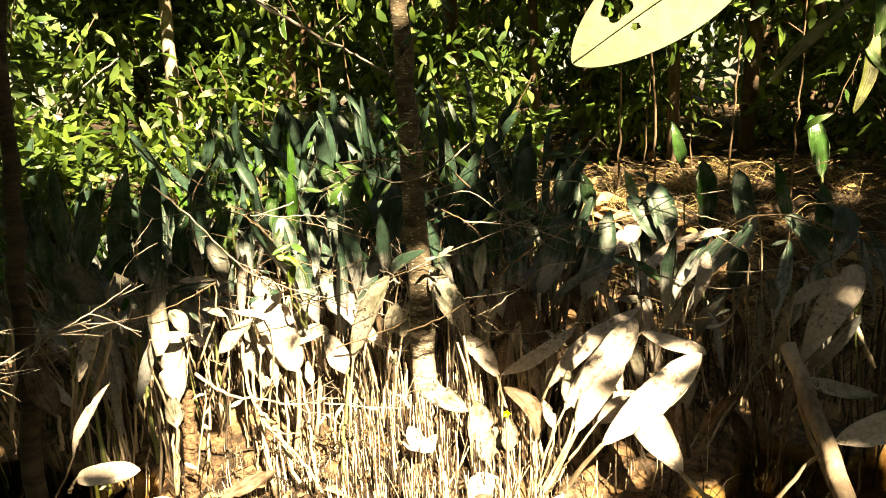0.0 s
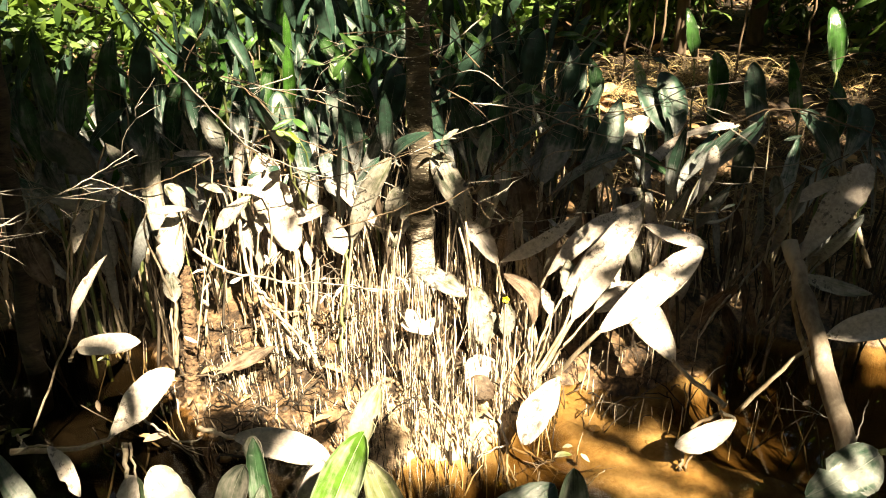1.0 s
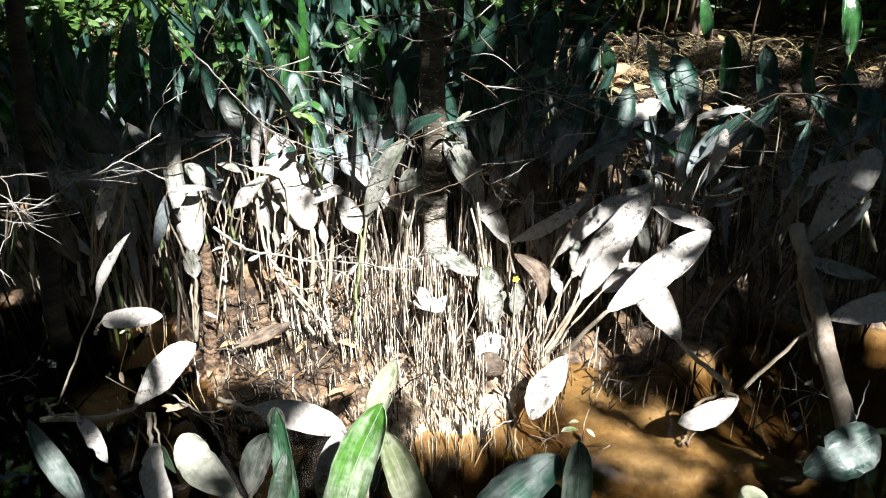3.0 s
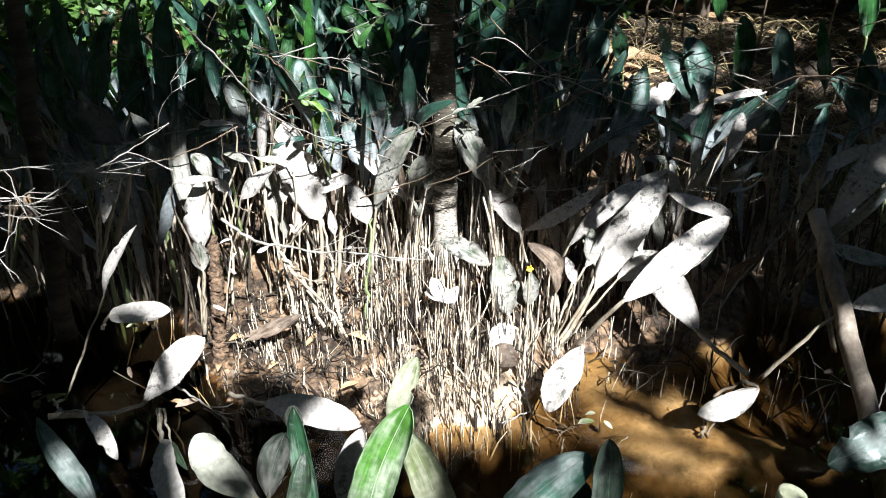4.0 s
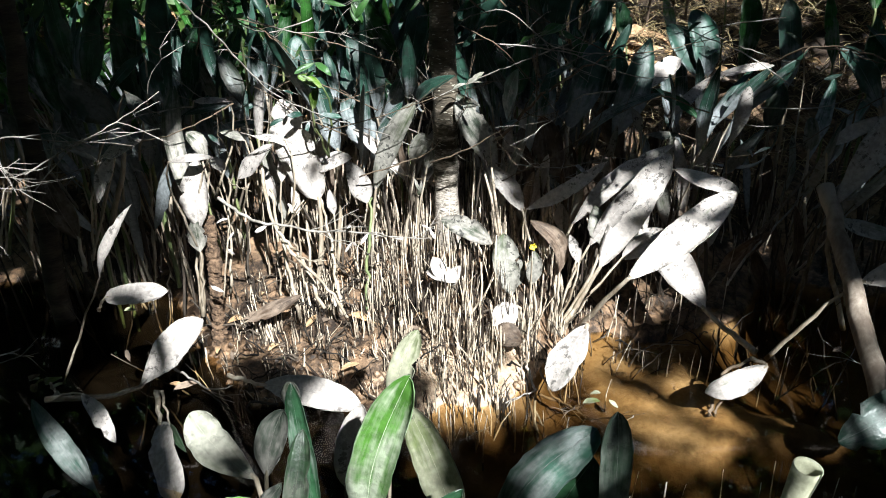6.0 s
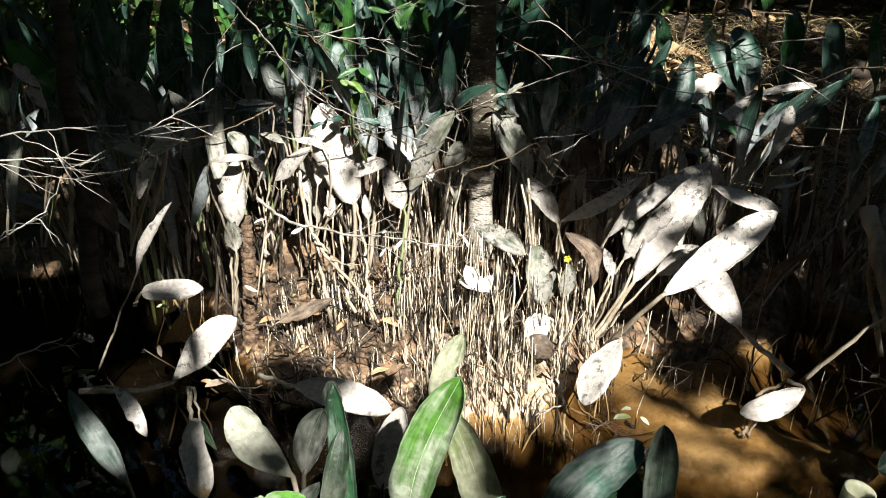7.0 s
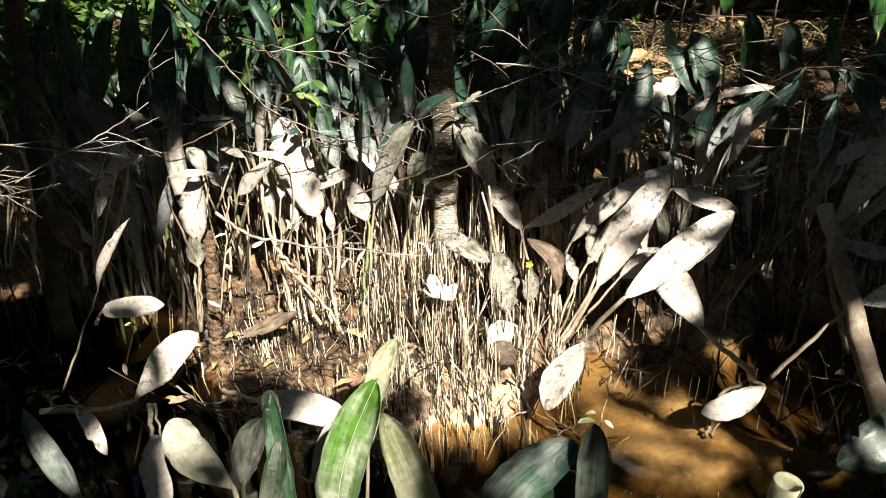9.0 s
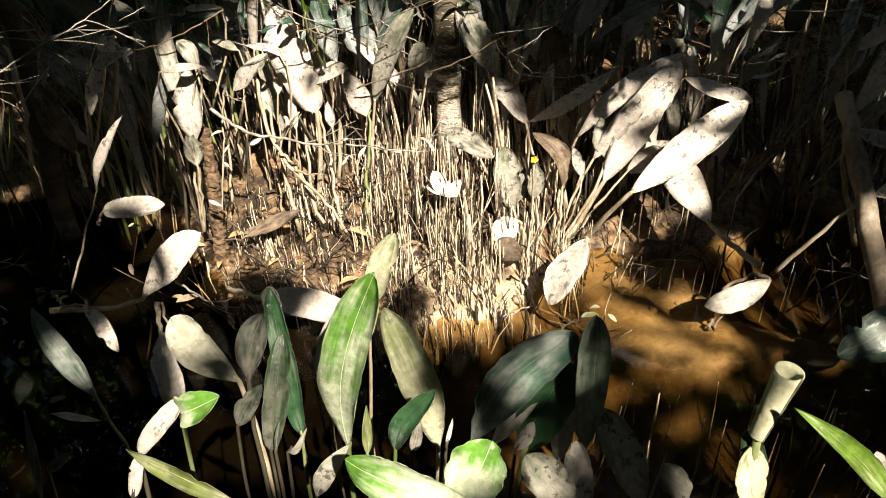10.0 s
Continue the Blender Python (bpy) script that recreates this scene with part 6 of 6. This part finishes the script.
# tangled roots on the mound
tangle = []
for k in range(190):
    x, y = rr.gauss(-0.42, 0.28), rr.uniform(1.48, 2.0)
    if k > 80:
        x, y = rr.uniform(-0.6, 1.3), rr.uniform(1.6, 2.1)
    z = float(ground_z(x, y))
    w, L = rr.uniform(0, 6.28), rr.uniform(0.04, 0.2)
    e = (x + math.cos(w) * L, y + math.sin(w) * L * 0.6, max(0.0, float(ground_z(x + math.cos(w) * L, y + math.sin(w) * L * 0.6))) + rr.uniform(0, 0.10))
    r = rr.uniform(0.0012, 0.0042)
    tangle.append(tube(curve_points((x, y, z), e, 7, (rr.gauss(0, 0.02), 0, rr.uniform(0, 0.05)), 0.006, rr), [r * (1 - 0.09 * i) for i in range(7)], 5))
tagged(new("root_tangle", mesh_of("root_tangle", *merged(tangle), DEAD_STALK)), "tangled crooked roots over the brown mud mound", "roots", kind="stuff")

# fine bare twigs crossing among the leaves
for k in range(40):
    x, y, z = rr.uniform(-0.9, 1.3), rr.uniform(1.85, 2.3), rr.uniform(0.5, 0.95)
    w = rr.uniform(-0.6, 0.6) + (3.14 if rr.random() < 0.5 else 0)
    L = rr.uniform(0.25, 0.6)
    pts = [(x + math.cos(w) * L * u + rr.gauss(0, 0.015), y + 0.15 * u * rr.uniform(-1, 1), z + math.sin(w) * L * u + rr.gauss(0, 0.015)) for u in (0, 0.33, 0.66, 1)]
    branch("dry_branch", "fine bare twig tangled among the bank plants", pts, rr.uniform(0.0014, 0.0024), 0.0008, TWIG if rr.random() < 0.5 else TWIG_DARK, 3, rr.choice((0, 0, 1, 2)), 0.05, GREENGREY)

# clods of mud on the mound and along the water line
clods = []
for k in range(520):
    x, y = (rr.gauss(-0.42, 0.22), rr.uniform(1.5, 1.95)) if k < 300 else (rr.uniform(-0.9, 1.2), rr.uniform(1.5, 2.0))
    z = float(ground_z(x, y))
    if z < -0.02:
        continue
    r = rr.uniform(0.004, 0.016)
    flat = rr.uniform(0.5, 0.9)
    pts = [Vector((x, y, z - r * 0.5)), Vector((x + rr.gauss(0, r * 0.2), y, z + r * 0.1)), Vector((x + rr.gauss(0, r * 0.2), y, z + r * 0.7 * flat)), Vector((x, y, z + r * flat))]
    clods.append(tube(pts, [r * 0.8, r * rr.uniform(0.9, 1.2), r * 0.7, r * 0.2], 7, rr, 0.25))
tagged(new("mud_clods", mesh_of("mud_clods", *merged(clods), BANK)), "crumbled brown mud clods on the mound", "mud", kind="stuff")

# a flower bud and fallen leaves
def bud(at):
    t = new("flower")
    t.location = at
    tagged(t, "tiny bright yellow flower among muddy leaves", "flower")
    for k in range(5):
        w = k * 1.257
        v, f, _ = blade(at, Vector(at) + Vector((math.cos(w) * 0.011, -0.006, math.sin(w) * 0.011)), 0.009, Vector((0, -1, 0.3)), 0.1, 0.2, rr, n=4)
        piece("petal", mesh_of("petal", v, f, FLOWER), t)
    piece("stalk", mesh_of("stalk", *tube(curve_points((at[0], at[1] + 0.02, float(ground_z(at[0], at[1]))), at, 5), [0.002] * 5, 5), STEM), t)


bud((0.224, 1.77, 0.325))


def fallen_leaf(at, L, material, label, tilt=0.15):
    w = rr.uniform(0, 6.28)
    at = Vector(at)
    d = Vector((math.cos(w) * L, math.sin(w) * L, L * tilt * rr.random()))
    v, f, _ = blade(at, at + d, L * rr.uniform(0.3, 0.5), Vector((rr.uniform(-0.3, 0.3), -0.2, 1)), rr.uniform(0, 0.12), rr.uniform(0.1, 0.5), rr, n=6)
    me = mesh_of("fallen_leaf", v, f, material)
    me.transform(Matrix.Translation(-at))
    ob = new("fallen_leaf", me)
    ob.location = at
    tagged(ob, label, "fallen leaf", "fallen leaves")


for x, y in [(-1.20, 1.62), (-1.12, 1.58), (-0.9, 1.2), (-0.62, 1.05), (0.42, 1.46), (0.36, 1.52), (0.38, 1.49), (1.1, 1.7), (0.72, 1.95), (-1.05, 2.0)]:
    fallen_leaf((x, y, max(0.004, float(ground_z(x, y)) + 0.01)), rr.uniform(0.025, 0.055), OLIVE if rr.random() < 0.6 else DRY, "small yellowed fallen leaf lying at the water line")
for k in range(26):
    x, y = rr.uniform(-1.0, 1.6), rr.uniform(3.0, 3.8)
    fallen_leaf((x, y, float(ground_z(x, y)) + 0.015), rr.uniform(0.08, 0.16), DRY, "curled dry brown leaf on the forest floor", 0.5)


for k in range(26):
    x, y = rr.gauss(-0.45, 0.17), rr.uniform(1.56, 1.95)
    fallen_leaf((x, y, max(0.004, float(ground_z(x, y))) + 0.008), rr.uniform(0.03, 0.08), rr.choice((DRY, TAN)), "brown dead leaf scrap on the mud mound", 0.6)
for k in range(16):
    x, y = rr.gauss(1.0, 0.16), rr.gauss(3.45, 0.14)
    fallen_leaf((x, y, float(ground_z(x, y)) + rr.uniform(0.01, 0.05)), rr.uniform(0.13, 0.24), TAN, "large curled tan dead leaf on the forest floor", 0.7)


# leaf with eaten holes hanging over the pool, and narrow blades beside it
def holed_leaf(base, tip, width, holes):
    base, tip = Vector(base), Vector(tip)
    t = new("overhanging_leaf")
    t.location = base
    tagged(t, "pale green overhanging leaf with insect-eaten holes", "leaf")
    along = tip - base
    L = along.length
    along.normalize()
    side = along.cross(Vector((0.1, -0.9, 0.45))).normalized()
    nor = side.cross(along)
    n, m = 260, 120
    verts, faces = [], []
    for i in range(n + 1):
        u = i / n
        w = width * 0.5 * max(0.01, (4 * u * (1 - u)) ** 0.62) * (1 - 0.15 * u)
        for j in range(m + 1):
            c = 2 * j / m - 1
            verts.append(base + along * (u * L) + side * (c * w) + nor * (abs(c) * w * 0.18 + 0.04 * L * 4 * u * (1 - u)))
    for i in range(n):
        for j in range(m):
            u, c = (i + 0.5) / n, 2 * (j + 0.5) / m - 1
            if any(((u - hu) / ru) ** 2 + ((c - hc) / rc) ** 2 < 1 + 0.25 * math.sin(5 * math.atan2(c - hc, (u - hu) * 4)) for hu, hc, ru, rc in holes):
                continue
            a = i * (m + 1) + j
            faces.append((a, a + 1, a + m + 2, a + m + 1))
    k = len(verts)
    verts += [v - nor * 0.001 for v in verts]
    faces += [tuple(q + k for q in f[::-1]) for f in faces]
    b = piece("blade", mesh_of("blade", verts, faces, PALE_GREEN), t)
    rib = [base + along * (i / 10 * L) + nor * (0.0015 + 0.04 * L * 4 * i / 10 * (1 - i / 10)) for i in range(11)]
    piece("midrib", mesh_of("midrib", *tube(rib, [0.002 * (1 - 0.08 * i) for i in range(11)], 5), PALE_GREEN), b)
    return t


def rolled_leaf(foot, mouth, radius):
    """A leaf rolled into a tube, its mouth open."""
    foot, mouth = Vector(foot), Vector(mouth)
    t = new("rolled_leaf")
    t.location = foot
    tagged(t, "pale olive leaf rolled into an open tube", "leaf", "water plants")
    d = (mouth - foot).normalized()
    a = d.cross(Vector((0, 0, 1))).normalized()
    b = d.cross(a)
    verts, faces, n, m = [], [], 22, 10
    for skin in (0, 1):
        for i in range(m + 1):
            u = i / m
            r = radius * (0.62 + 0.45 * u) - skin * 0.0014
            for k in range(n):
                w = 6.283 * k / n * 1.04
                spiral = r * (1 - 0.10 * k / n)
                tilt = 0.35 * radius * math.sin(w) * u
                verts.append(foot.lerp(mouth, u) + a * math.cos(w) * spiral + b * math.sin(w) * spiral * 0.7 + d * tilt)
    for skin in (0, 1):
        for i in range(m):
            for k in range(n - 1):
                q = skin * (m + 1) * n + i * n + k
                f = (q, q + 1, q + n + 1, q + n)
                faces.append(f if skin == 0 else f[::-1])
    top = m * n
    faces += [(top + k, top + k + 1, top + (m + 1) * n + k + 1, top + (m + 1) * n + k) for k in range(n - 1)]
    piece("blade", mesh_of("blade", verts, faces, PALEOLIVE), t)
    piece("stalk", mesh_of("stalk", *tube(curve_points(foot - d * 0.10 - Vector((0, 0, 0.12)), foot + d * 0.01, 6, (0.01, 0, 0)), [0.006] * 6, 7), STEM_GREEN), t)


rolled_leaf((0.417, 0.700, 0.405), (0.443, 0.715, 0.507), 0.0185)

holed_leaf((0.280, 0.470, 1.298), (0.159, 0.440, 1.224), 0.066, [(0.70, 0.50, 0.075, 0.36), (0.69, -0.20, 0.02, 0.10)])
p = new("overhanging_sprig")
p.location = (0.798, 1.200, 1.366)
tagged(p, "narrow green leaf blades hanging from a sprig", "sprig")
leaf(p, (0.786, 1.200, 1.335), (0.616, 1.150, 1.202), 0.020, OLIVE, 0.05)
leaf(p, (0.819, 1.200, 1.297), (0.770, 1.150, 1.152), 0.022, OLIVE, 0.05)
leaf(p, (0.769, 1.200, 1.372), (0.735, 1.150, 1.323), 0.028, PALE_GREEN, 0.05)
leaf(p, (0.817, 1.200, 1.365), (0.793, 1.150, 1.272), 0.030, BUSHLEAF, 0.05)
